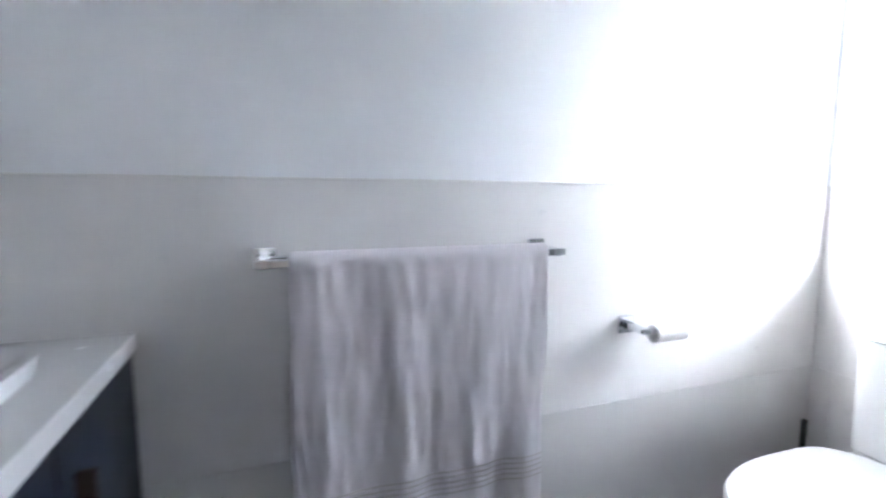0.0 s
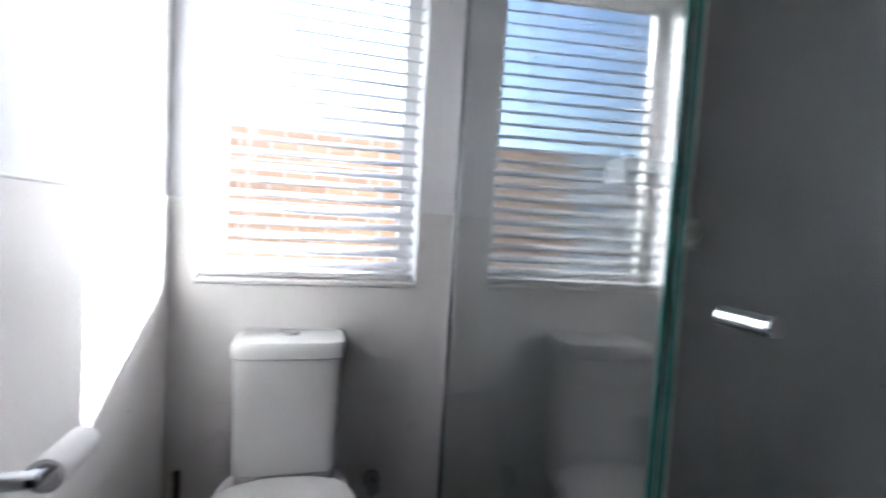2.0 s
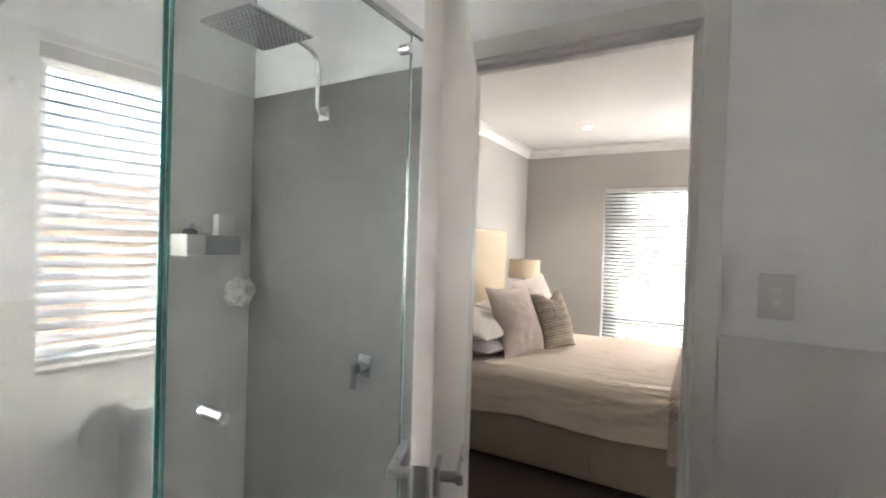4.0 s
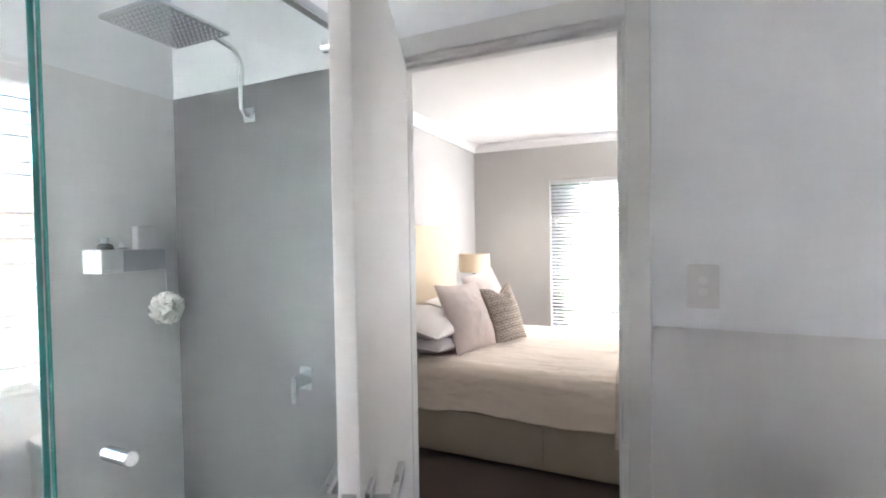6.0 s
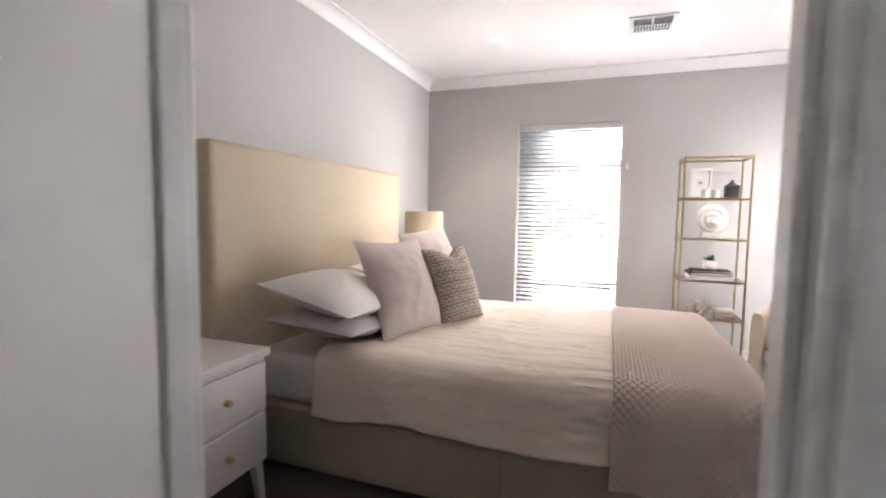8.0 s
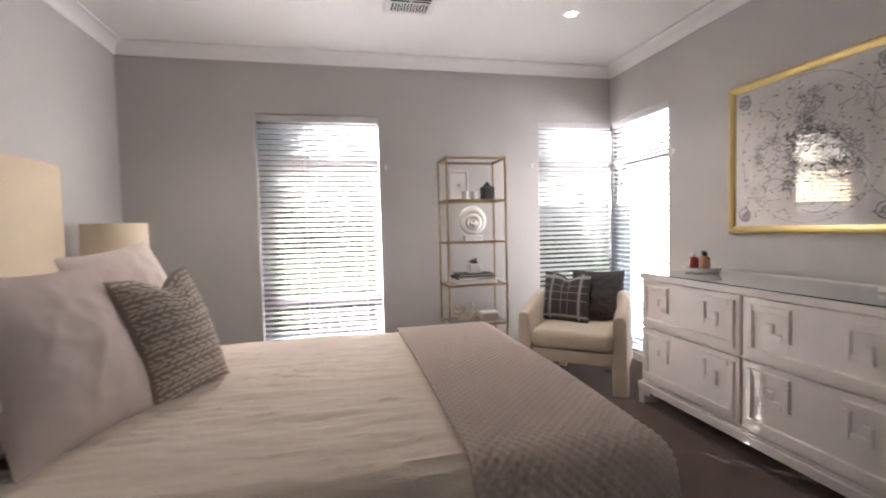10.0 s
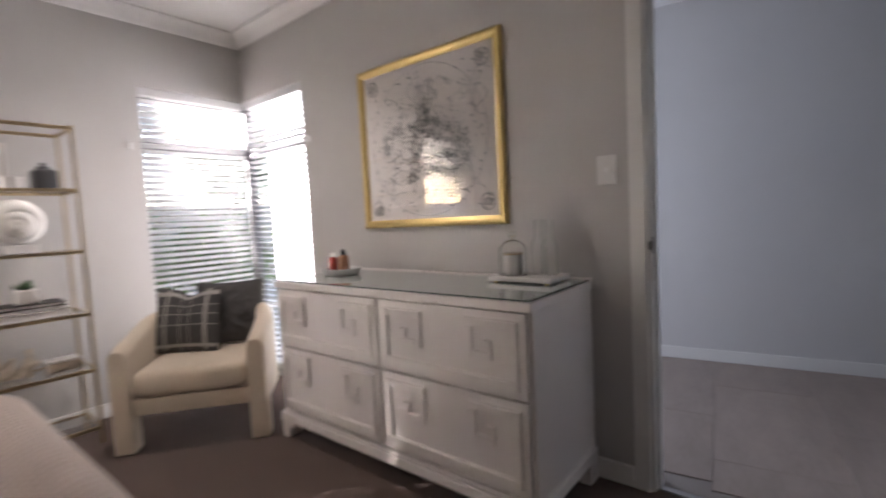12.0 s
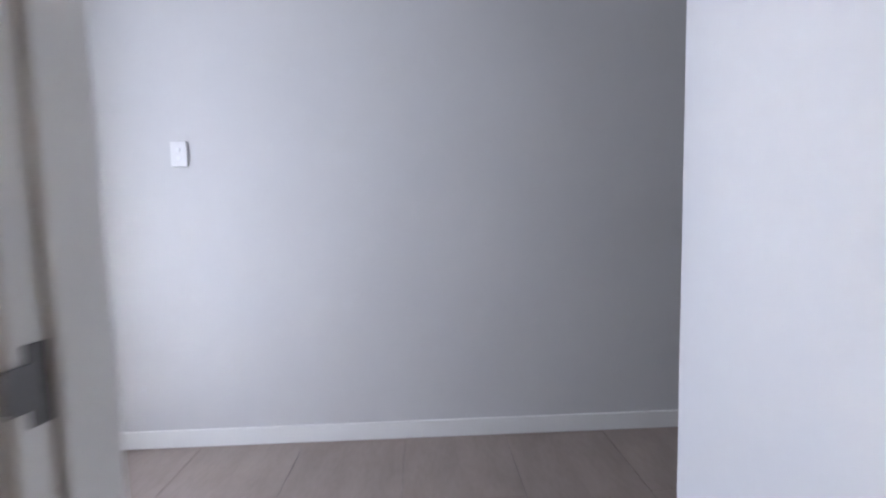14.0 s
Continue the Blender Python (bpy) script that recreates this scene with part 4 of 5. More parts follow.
# ---- bedroom: ceiling ----
for x, y in ((-0.64, 4.05), (1.575, 4.05)):
    dl = thing("downlight", "recessed round white ceiling downlight, lit", "downlight", (x, y, CEIL), group="downlights")
    bm = bmesh.new()
    lathe(bm, [(0.034, -0.0005), (0.036, -0.006), (0.046, -0.006), (0.05, -0.0005)], 32)
    part("rim", bm, PLASTIC, dl, smooth=True)
    bm = bmesh.new()
    cyl(bm, (0, 0, -0.0008), (0, 0, -0.003), 0.0335, n=32)
    part("lens", bm, LIGHT_DISC, dl, "glowing lens")

vent = thing("ceiling_vent", "white square ceiling air vent with slats", "air vent", (0.48, 4.06, CEIL))
# near-black sheet in place of the shade inside the duct
part("backing", boxes((-0.13, -0.13, -0.004, 0.13, 0.13, -0.001)), DARK, vent)
part("frame", boxes((-0.155, -0.155, -0.012, -0.125, 0.155, -0.0005), (0.125, -0.155, -0.012, 0.155, 0.155, -0.0005), (-0.125, -0.155, -0.012, 0.125, -0.125, -0.0005), (-0.125, 0.125, -0.012, 0.125, 0.155, -0.0005), (-0.125, 0.0, -0.011, 0.125, 0.012, -0.002), (-0.006, -0.125, -0.011, 0.006, 0.0, -0.002), bevel=0.001), PLASTIC, vent)
sl = mesh_of("slat", boxes((-0.004, 0.014, -0.012, 0.004, 0.124, -0.004)), PLASTIC)
for i in range(13):
    s = part("slat", sl, PLASTIC, vent)
    s.matrix_basis = pose(-0.12 + 0.02 * i, 0, 0)
sl = mesh_of("slat", boxes((-0.12, -0.002, -0.011, 0.12, 0.002, -0.004)), PLASTIC)
for i in range(3):
    s = part("slat", sl, PLASTIC, vent)
    s.matrix_basis = pose(0, -0.10 + 0.034 * i, 0)

# ---- bed ----
MX0, MX1, MY0, MY1 = -1.37, 0.81, 2.13, 3.73
bed = thing("bed", "queen bed with beige fabric base and tall cream headboard", "bed")
part("headboard", boxes((-1.595, 1.93, 0.03, -1.385, 3.87, 1.565), bevel=0.035, seg=5), HEAD_FABRIC, bed, "tall cream upholstered headboard", True)
part("base", boxes((MX0, MY0, 0.03, MX1 - 0.02, MY1, 0.34), bevel=0.02, seg=3), BED_FABRIC, bed, "beige fabric bed base", True)
for a, b in ((MX0 + 0.02, -0.12), (-0.115, MX1 - 0.05)):
    part("drawer_front", boxes((a, MY0 - 0.010, 0.045, b, MY0 + 0.01, 0.325), bevel=0.006, seg=2), BED_FABRIC, bed, smooth=True)
for x in (MX0 + 0.1, MX1 - 0.15):
    for y in (MY0 + 0.1, MY1 - 0.1):
        bm = bmesh.new()
        cyl(bm, (x, y, 0), (x, y, 0.035), 0.025)
        part("foot", bm, BLACK, bed, smooth=True)
part("mattress", boxes((MX0, MY0 + 0.005, 0.34, MX1 - 0.02, MY1 - 0.005, 0.575), bevel=0.05, seg=4), SHEET, bed, "white mattress", True)


def drape(x0, x1, y0, y1, z, hang_x0, hang_x1, hang_y0, hang_y1, r, step, relief, hem):
    """A cloth over a flat top with rounded edges, hanging down on the sides given."""
    bm = bmesh.new()
    s0, s1, t0, t1 = x0 - hang_x0, x1 + hang_x1, y0 - hang_y0, y1 + hang_y1
    nu, nv = int((s1 - s0) / step), int((t1 - t0) / step)

    def at(u, v):
        s, t = s0 + (s1 - s0) * u, t0 + (t1 - t0) * v
        bx = min(max(s, x0), x1)
        by = min(max(t, y0), y1)
        ox, oy = s - bx, t - by
        d = math.hypot(ox, oy)
        if d < 1e-6:
            return (s, t, z + relief(s, t))
        lim = max(hang_x0 * (ox < 0), hang_x1 * (ox > 0), hang_y0 * (oy < 0), hang_y1 * (oy > 0))
        d2 = min(d, lim)
        nx, ny = ox / d, oy / d
        q = math.pi / 2 * r
        if d2 < q:
            h, dz = r * math.sin(d2 / r), r * (1 - math.cos(d2 / r))
        else:
            fall = d2 - q
            along = s * abs(ny) + t * abs(nx)
            h = r + (0.02 + hem * math.sin(along * 13) + 0.6 * hem * math.sin(along * 29 + 1)) * min(1, fall / 0.2)
            dz = r + fall * (1 + 0.06 * math.sin(along * 7 + 2))
        rel = relief(s, t)
        return (bx + nx * (h + rel * min(1, d2 / q)), by + ny * (h + rel * min(1, d2 / q)), z - dz + rel * max(0, 1 - d2 / q))

    grid_mesh(bm, nu, nv, at)
    return bm


def linen_relief(s, t):
    warp = 0.25 * noise.noise((s * 1.3, t * 1.3, 11))
    ridge = 1 - abs(noise.noise((s * 1.6 + warp, t * 9 + 2 * warp, 21)))
    where = max(0.0, noise.noise((s * 2.6, t * 3.4, 31)) + 0.25)
    crinkle = 0.014 * where * (1 - abs(noise.noise((s * 4.5 + 2 * warp, t * 26 + 3 * warp, 41)))) ** 7
    return (0.008 * noise.noise((s * 2.2, t * 2.2, 0)) + 0.003 * noise.noise((s * 4, t * 16, 3)) + 0.003 * noise.noise((s * 9, t * 40, 7)) + 0.004 * ridge ** 6 + crinkle
            + 0.012 * math.exp(-((t - 2.95) / 0.5) ** 2))


def quilt_relief(s, t):
    a, b = (s + t) / 0.023, (s - t) / 0.023
    return 0.0075 * abs(math.sin(a * math.pi / 1.414) * math.sin(b * math.pi / 1.414)) + 0.008 * noise.noise((s * 2, t * 2, 5)) + 0.012 * math.exp(-((t - 2.95) / 0.5) ** 2)


duvet = solid("duvet", drape(-1.0, 0.74, MY0 + 0.09, MY1 - 0.09, 0.618, 0.0, 0.20, 0.345, 0.345, 0.10, 0.011, linen_relief, 0.008), LINEN, "cream crinkled linen duvet cover spread over the bed", "duvet", smooth=True)
thicken(duvet, 0.018)
throw = solid("throw_blanket", drape(0.29, 0.765, MY0 + 0.09, MY1 - 0.09, 0.638, 0.0, 0.46, 0.46, 0.46, 0.115, 0.0048, quilt_relief, 0.010), THROW, "taupe quilted throw across the foot of the bed", "throw", smooth=True)
thicken(throw, 0.008)


def dent(a, b, chop):
    """How far the top edge is pressed down by a blow in its middle."""
    return chop * math.exp(-((a - 0.1) / 0.3) ** 2) * max(0.0, (b + 0.4) / 1.4) ** 2


def pillow_mesh(w, h, t, plump=2.1, pinch=0.05, seed=0, n=44, wr=0.011, chop=0.0):
    """A cushion in the x-z plane of width w and height h; corners stay pointed, sides draw in."""
    bm = bmesh.new()
    faces = []
    for side in (-1, 1):
        def at(u, v, side=side):
            a, b = 2 * u - 1, 2 * v - 1
            x = a * w / 2 * (1 - pinch * (1 - b * b) * a * a)
            z = b * h / 2 * (1 - pinch * (1 - a * a) * b * b) - dent(a, b, chop)
            body = (max(0, 1 - abs(a) ** plump) * max(0, 1 - abs(b) ** plump)) ** 0.7
            y = side * t / 2 * body + wr * noise.noise((a * 2.3 + seed, b * 2.3, seed + side)) * body + wr * 0.7 * noise.noise((a * 5 + seed, b * 5, 2 + seed)) * body - wr * 1.1 * (1 - abs(noise.noise((a * 2.2 + 3 * seed, b * 3.1 - seed, 5)))) ** 9 * body
            return (x, y, z)
        grid_mesh(bm, n, n, at)
    bmesh.ops.remove_doubles(bm, verts=bm.verts[:], dist=1e-4)
    return bm


def cushion(name, w, h, t, material, label, m, seed=0, pinch=0.06, wr=0.011, chop=0.0):
    ob = solid(name, pillow_mesh(w, h, t, seed=seed, pinch=pinch, wr=wr, chop=chop), material, label, "cushion" if name == "cushion" else "pillow", smooth=True)
    ob.matrix_basis = m
    return ob


cushion("pillow", 0.74, 0.50, 0.17, SHEET_GREY, "grey cotton pillow lying under another", pose(-1.03, 2.46, 0.70, -86, 4, 90), 1, 0.03)
cushion("pillow", 0.74, 0.50, 0.20, SHEET, "plump white cotton pillow on top of the stack", pose(-1.035, 2.43, 0.838, -76, 3, 92), 2, 0.03, wr=0.005)
cushion("pillow", 0.74, 0.50, 0.17, SHEET_GREY, "grey cotton pillow lying under another", pose(-1.07, 3.36, 0.70, -86, 0, 90), 3, 0.03)
cushion("pillow", 0.74, 0.50, 0.20, SHEET, "plump white cotton pillow on top of the stack", pose(-1.09, 3.36, 0.835, -76, 0, 90), 4, 0.03, wr=0.005)
cushion("cushion", 0.51, 0.55, 0.19, CUSHION, "large blush linen cushion leaning on the pillows", pose(-0.785, 2.625, 0.858, -26, 1, 72), 5, 0.09, wr=0.007)
cushion("cushion", 0.56, 0.56, 0.19, CUSHION, "large blush linen cushion leaning behind the others", pose(-0.83, 3.25, 0.885, -22, -5, 80), 6, wr=0.007)
pat = cushion("cushion", 0.35, 0.46, 0.17, CUSHION_PAT, "small taupe cushion woven with short pale dashes", pose(-0.60, 2.93, 0.84, -20, -4, 64), 7, wr=0.004, chop=0.055)
bm = bmesh.new()
rnd = random.Random(17)


def on_pattern(a, b):
    w, h = 0.35, 0.46
    body = (max(0, 1 - abs(a) ** 2.1) * max(0, 1 - abs(b) ** 2.1)) ** 0.7
    return (a * w / 2 * (1 - 0.06 * (1 - b * b) * a * a), -0.085 * body - 0.0105 * min(1.0, 3 * body), b * h / 2 * (1 - 0.06 * (1 - a * a) * b * b) - dent(a, b, 0.055))


ROWS, COLS = 27, 10
for r in range(ROWS):
    for c in range(-1, COLS):
        k, q = 1.88 / COLS, 1.88 / ROWS
        a, b = -0.94 + k * (c + (0.5 if r % 2 else 0.0) + rnd.uniform(-0.12, 0.12)), -0.94 + q * (r + 0.2)
        a0, a1 = max(a, -0.94), min(a + k * rnd.uniform(0.7, 0.95), 0.94)
        if a1 - a0 < 0.04:
            continue
        lift = q * (0.35 if (r // 2) % 2 else -0.35)
        bm.faces.new([bm.verts.new(on_pattern(*e)) for e in ((a0, b), (a1, b + lift), (a1, b + lift + 0.55 * q), (a0, b + 0.55 * q))])
part("woven_pattern", bm, CUSHION_LIGHT, pat, "pale raised basket weave")


# ---- bedside tables and lamp ----
def bedside(at, label):
    root = thing("bedside_table", label, "bedside table", at)
    part("top", boxes((-0.27, -0.24, 0.655, 0.27, 0.24, 0.69), bevel=0.005), LACQUER, root)
    part("body", boxes((-0.25, -0.225, 0.21, 0.25, 0.225, 0.655), bevel=0.004), LACQUER, root)
    for z in (0.225, 0.44):
        d = part("drawer_front", boxes((0.2505, -0.21, z, 0.268, 0.21, z + 0.2), bevel=0.004), LACQUER, root)
        bm = bmesh.new()
        cyl(bm, (0.268, 0, z + 0.1), (0.29, 0, z + 0.1), 0.012)
        part("knob", bm, GOLD, d, "small gold knob", True)
    for x in (-0.22, 0.22):
        for y in (-0.195, 0.195):
            bm = bmesh.new()
            cyl(bm, (x, y, 0.21), (x * 1.08, y * 1.08, 0), 0.028, 0.016, 4)
            part("leg", bm, LACQUER, root)
    return root


bedside((-1.32, 1.66, 0), "white lacquered bedside table with tapered legs")
bedside((-1.32, 4.25, 0), "white lacquered bedside table under the lamp")
lamp = thing("table_lamp", "table lamp with a cream drum shade", "lamp", (-1.33, 4.26, 0.69))
bm = bmesh.new()
lathe(bm, [(0.07, 0), (0.075, 0.01), (0.05, 0.03), (0.075, 0.12), (0.085, 0.20), (0.06, 0.29), (0.03, 0.33), (0.02, 0.36)], 28)
part("base", bm, LAMP_BASE, lamp, "taupe ceramic base", True)
bm = bmesh.new()
cyl(bm, (0, 0, 0.36), (0, 0, 0.50), 0.006)
part("stem", bm, GOLD, lamp, smooth=True)
bm = bmesh.new()
lathe(bm, [(0.176, 0.375), (0.170, 0.575), (0.166, 0.575), (0.172, 0.375), (0.176, 0.375)], 40)
part("shade", bm, SHADE, lamp, "cream drum shade", True)
# ---- dresser ----
DX0, DX1, DY0, DY1, DZ = 1.925, 2.468, 2.268, 3.815, 0.86
dresser = thing("dresser", "white lacquered dresser with raised Greek-key drawer fronts", "dresser")
part("body", boxes((DX0 + 0.022, DY0, 0.14, DX1, DY1, DZ - 0.035), bevel=0.003), LACQUER, dresser)
part("top", boxes((DX0, DY0 - 0.006, DZ - 0.035, DX1, DY1 + 0.006, DZ), bevel=0.004), LACQUER, dresser)
part("back_rim", boxes((DX1 - 0.014, DY0 - 0.004, DZ + 0.0003, DX1, DY1 + 0.004, DZ + 0.014), bevel=0.002), LACQUER, dresser)
part("plinth", boxes((DX0 - 0.010, DY0 - 0.012, 0.092, DX1, DY1 + 0.012, 0.138), (DX0 + 0.004, DY0 - 0.003, 0.138, DX1, DY1 + 0.003, 0.150), bevel=0.004), LACQUER, dresser)
for x0, x1 in ((DX0 - 0.004, DX0 + 0.075), (DX1 - 0.08, DX1)):
    for y0, y1, s in ((DY0 - 0.008, DY0 + 0.085, 1), (DY1 - 0.085, DY1 + 0.008, -1)):
        bm = bmesh.new()
        c = (x0 + x1) / 2
        prof = [(0, 0.092), (0.105, 0.092), (0.105, 0.062), (0.058, 0.062), (0.05, 0.0), (0, 0)]
        o = y0 if s > 0 else y1
        rings = [[(x, o + s * d, z) for d, z in prof] for x in (x0, x1)]
        loft(bm, rings)
        part("foot", bm, LACQUER, dresser)
glass_top = part("glass_top", boxes((DX0 + 0.012, DY0 + 0.008, DZ + 0.0005, DX1 - 0.016, DY1 - 0.008, DZ + 0.0065)), TOP_GLASS, dresser, "glass sheet laid on the top")
for d in ((DX0 + 0.0105, DY0 + 0.008, DZ + 0.0005, DX0 + 0.0118, DY1 - 0.008, DZ + 0.0064), (DX0 + 0.012, DY0 + 0.0066, DZ + 0.0005, DX1 - 0.016, DY0 + 0.0078, DZ + 0.0064)):
    part("glass_edge", boxes(d), EDGE_DARK, glass_top, "dark green glass edge")


def greek_key(w, h):
    """Raised moulding of one drawer in the local y-z plane, proud towards -x: a spiral at each end joined along the bottom."""
    b, m = 0.034, 0.028
    y0, y1, z0, z1 = -w / 2 + m, w / 2 - m, -h / 2 + m, h / 2 - m
    k = 0.225
    dims = [(y0, z0, y1, z0 + b)]
    for s, o in ((1, y0), (-1, y1)):
        def seg(a, z, c, z2):
            p, q = sorted((o + s * a, o + s * c))
            dims.append((p, z, q, z2))
        seg(0, z0 + b, b, z1)
        seg(b, z1 - b, k, z1)
        seg(k - b, z1 - 0.155, k, z1 - b)
        seg(k - 0.116, z1 - 0.155, k - b, z1 - 0.155 + b)
        seg(k - 0.116, z1 - 0.155 + b, k - 0.116 + b, z1 - 0.078)
    bm = bmesh.new()
    for a, z, c, z2 in dims:
        t = bmesh.new()
        box(t, -0.011, a, z, 0.0, c, z2)
        bmesh.ops.bevel(t, geom=[e for e in t.edges if all(v.co.x < -0.005 for v in e.verts)], offset=0.0045, segments=3, affect="EDGES")
        me = bpy.data.meshes.new("tmp")
        t.to_mesh(me)
        t.free()
        bm.from_mesh(me)
        bpy.data.meshes.remove(me)
    return bm


mid_y, row_z = 3.018, (0.160, 0.512, 0.826)
for a, b in ((DY0 + 0.018, mid_y - 0.009), (mid_y + 0.009, DY1 - 0.018)):
    for z0, z1 in zip(row_z, row_z[1:]):
        w, h = b - a, z1 - z0 - 0.012
        d = part("drawer_front", boxes((-0.004, -w / 2, -h / 2, 0.018, w / 2, h / 2), bevel=0.003), LACQUER, dresser)
        d.matrix_basis = pose(DX0 + 0.006, (a + b) / 2, (z0 + z1) / 2)
        part("moulding", greek_key(w, h), LACQUER, d, "raised Greek-key moulding").matrix_basis = pose(-0.0042, 0, 0)

# things on the dresser
TZ = DZ + 0.007
tray = thing("oval_tray", "small oval cream tray holding bottles", "tray", (2.225, 3.615, TZ))
bm = bmesh.new()
lathe(bm, [(0.078, 0), (0.088, 0.004), (0.102, 0.036), (0.097, 0.036), (0.084, 0.009), (0.0, 0.007)], 36, sy=1.2)
part("dish", bm, CERAMIC, tray, smooth=True)
bottle("perfume_bottle", 2.205, 3.66, TZ + 0.008, 0.028, 0.115, RED, "small red perfume bottle with pale cap", CERAMIC)
bottle("perfume_bottle", 2.225, 3.59, TZ + 0.008, 0.030, 0.125, AMBER, "amber perfume bottle with dark cap", BLACK)
bottle("perfume_bottle", 2.26, 3.64, TZ + 0.008, 0.024, 0.13, PLAID_WHITE, "pale perfume bottle with dark cap", BLACK)
mt = thing("marble_tray", "white marble slab tray on short feet", "tray", (2.345, 2.495, TZ))
part("slab", boxes((-0.095, -0.15, 0.006, 0.095, 0.15, 0.026), bevel=0.003), CERAMIC, mt)
for x in (-0.07, 0.07):
    for y in (-0.12, 0.12):
        bm = bmesh.new()
        cyl(bm, (x, y, 0), (x, y, 0.006), 0.01, n=10)
        part("foot", bm, GOLD, mt)
MZ = TZ + 0.026
cloche = thing("glass_cloche", "clear glass bell cloche with a round knob", "cloche", (2.33, 2.56, MZ))
bm = bmesh.new()
outer = [(0.062, 0.0), (0.062, 0.10)] + [(0.062 * math.cos(t), 0.10 + 0.055 * math.sin(t)) for t in np.linspace(0.25, 1.45, 7)] + [(0.008, 0.160), (0.012, 0.168), (0.017, 0.178), (0.012, 0.19), (0.0, 0.193)]
inner = [(0.0, 0.150)] + [(0.059 * math.cos(t), 0.10 + 0.05 * math.sin(t)) for t in np.linspace(1.4, 0.25, 7)] + [(0.059, 0.10), (0.059, 0.0)]
lathe(bm, outer + inner + [outer[0]], 32)
cl = part("bell", bm, CLEAR, cloche, smooth=True)
cl.visible_shadow = False
cnd = thing("candle", "white candle in a plain holder under the cloche", "candle", (2.33, 2.56, MZ))
bm = bmesh.new()
lathe(bm, [(0.038, 0.0), (0.040, 0.004), (0.040, 0.095), (0.037, 0.095), (0.037, 0.085), (0.0, 0.084)], 28)
part("cup", bm, CERAMIC, cnd, smooth=True)
bm = bmesh.new()
lathe(bm, [(0.0405, 0.088), (0.041, 0.0955), (0.0365, 0.0955)], 28)
part("rim", bm, BRASS, cnd, "thin brown rim", True)
for x, y, h in ((2.385, 2.465, 0.235), (2.36, 2.40, 0.235)):
    v = thing("glass_vase", "tall clear glass bottle vase", "vase", (x, y, MZ))
    bm = bmesh.new()
    pr = [(0.03, 0), (0.033, 0.006), (0.033, h * 0.5), (0.03, h * 0.58), (0.017, h * 0.66), (0.016, h * 0.95), (0.020, h), (0.017, h), (0.0135, h * 0.95), (0.0145, h * 0.66), (0.0275, h * 0.57), (0.0305, h * 0.5), (0.0305, 0.01), (0.0, 0.008)]
    lathe(bm, pr, 28)
    g = part("body", bm, CLEAR, v, smooth=True)
    g.visible_shadow = False

# ---- framed print ----
AY0, AY1, AZ0, AZ1, AX = 2.662, 3.655, 1.113, 2.03, RX1
art = thing("framed_print", "gold framed ivory print of fine grey drawings", "picture", (AX - 0.001, 0, 0))
fw = 0.045


def frame_side(*pts):
    """A mitred gold bar: outer and inner corners of one side."""
    bm = bmesh.new()
    (a0, a1), (b0, b1) = pts
    rings = []
    for outer_, inner_ in ((a0, a1), (b0, b1)):
        o, i = Vector(outer_), Vector(inner_)
        row = []
        for f, x in ((0, 0), (0, -0.020), (0.12, -0.027), (0.35, -0.030), (0.6, -0.026), (0.85, -0.018), (1, -0.014), (1, 0)):
            p = o.lerp(i, f)
            row.append((x, p.x, p.y))
        rings.append(row)
    return loft(bm, rings)


oc = [(AY0, AZ0), (AY1, AZ0), (AY1, AZ1), (AY0, AZ1)]
ic = [(AY0 + fw, AZ0 + fw), (AY1 - fw, AZ0 + fw), (AY1 - fw, AZ1 - fw), (AY0 + fw, AZ1 - fw)]
for k in range(4):
    j = (k + 1) % 4
    part("frame_side", frame_side((oc[k], ic[k]), (oc[j], ic[j])), GOLD, art, "gold leaf frame moulding", True)
paper = part("print", boxes((-0.007, AY0 + fw - 0.006, AZ0 + fw - 0.006, -0.003, AY1 - fw + 0.006, AZ1 - fw + 0.006)), PRINT, art, "ivory paper print")
pg = part("glazing", boxes((-0.0125, AY0 + fw - 0.004, AZ0 + fw - 0.004, -0.0105, AY1 - fw + 0.004, AZ1 - fw + 0.004)), PANE, art, "picture glass")
pg.visible_shadow = False
bm = bmesh.new()
rnd = random.Random(11)
ay, az = (AY0 + AY1) / 2, (AZ0 + AZ1) / 2


def ink_quad(y, z, dy, dz, wid):
    n = Vector((-dz, dy)).normalized() * wid / 2
    bm.faces.new([bm.verts.new((-0.0074, y + s * dy / 2 + t * n.x, z + s * dz / 2 + t * n.y)) for s, t in ((-1, -1), (1, -1), (1, 1), (-1, 1))])


def ink_ring(y, z, r, wid, n=14, squash=1.0, lo=0.0, hi=2 * math.pi):
    pts = [(lo + (hi - lo) * i / n) for i in range(n + 1)]
    for a, b in zip(pts, pts[1:]):
        q = [(r - wid / 2, a), (r + wid / 2, a), (r + wid / 2, b), (r - wid / 2, b)]
        bm.faces.new([bm.verts.new((-0.0074, y + p * math.cos(c), z + squash * p * math.sin(c))) for p, c in q])


ink_ring(ay, az, 0.40, 0.0022, 90)
for sy in (-1, 1):
    for sz in (-1, 1):
        cy, cz = ay + sy * 0.385, az + sz * 0.345
        ink_ring(cy, cz, 0.040, 0.006, 20)
        for i in range(10):
            ink_ring(cy + rnd.uniform(-0.025, 0.025), cz + rnd.uniform(-0.025, 0.025), rnd.uniform(0.008, 0.018), 0.004, 8)
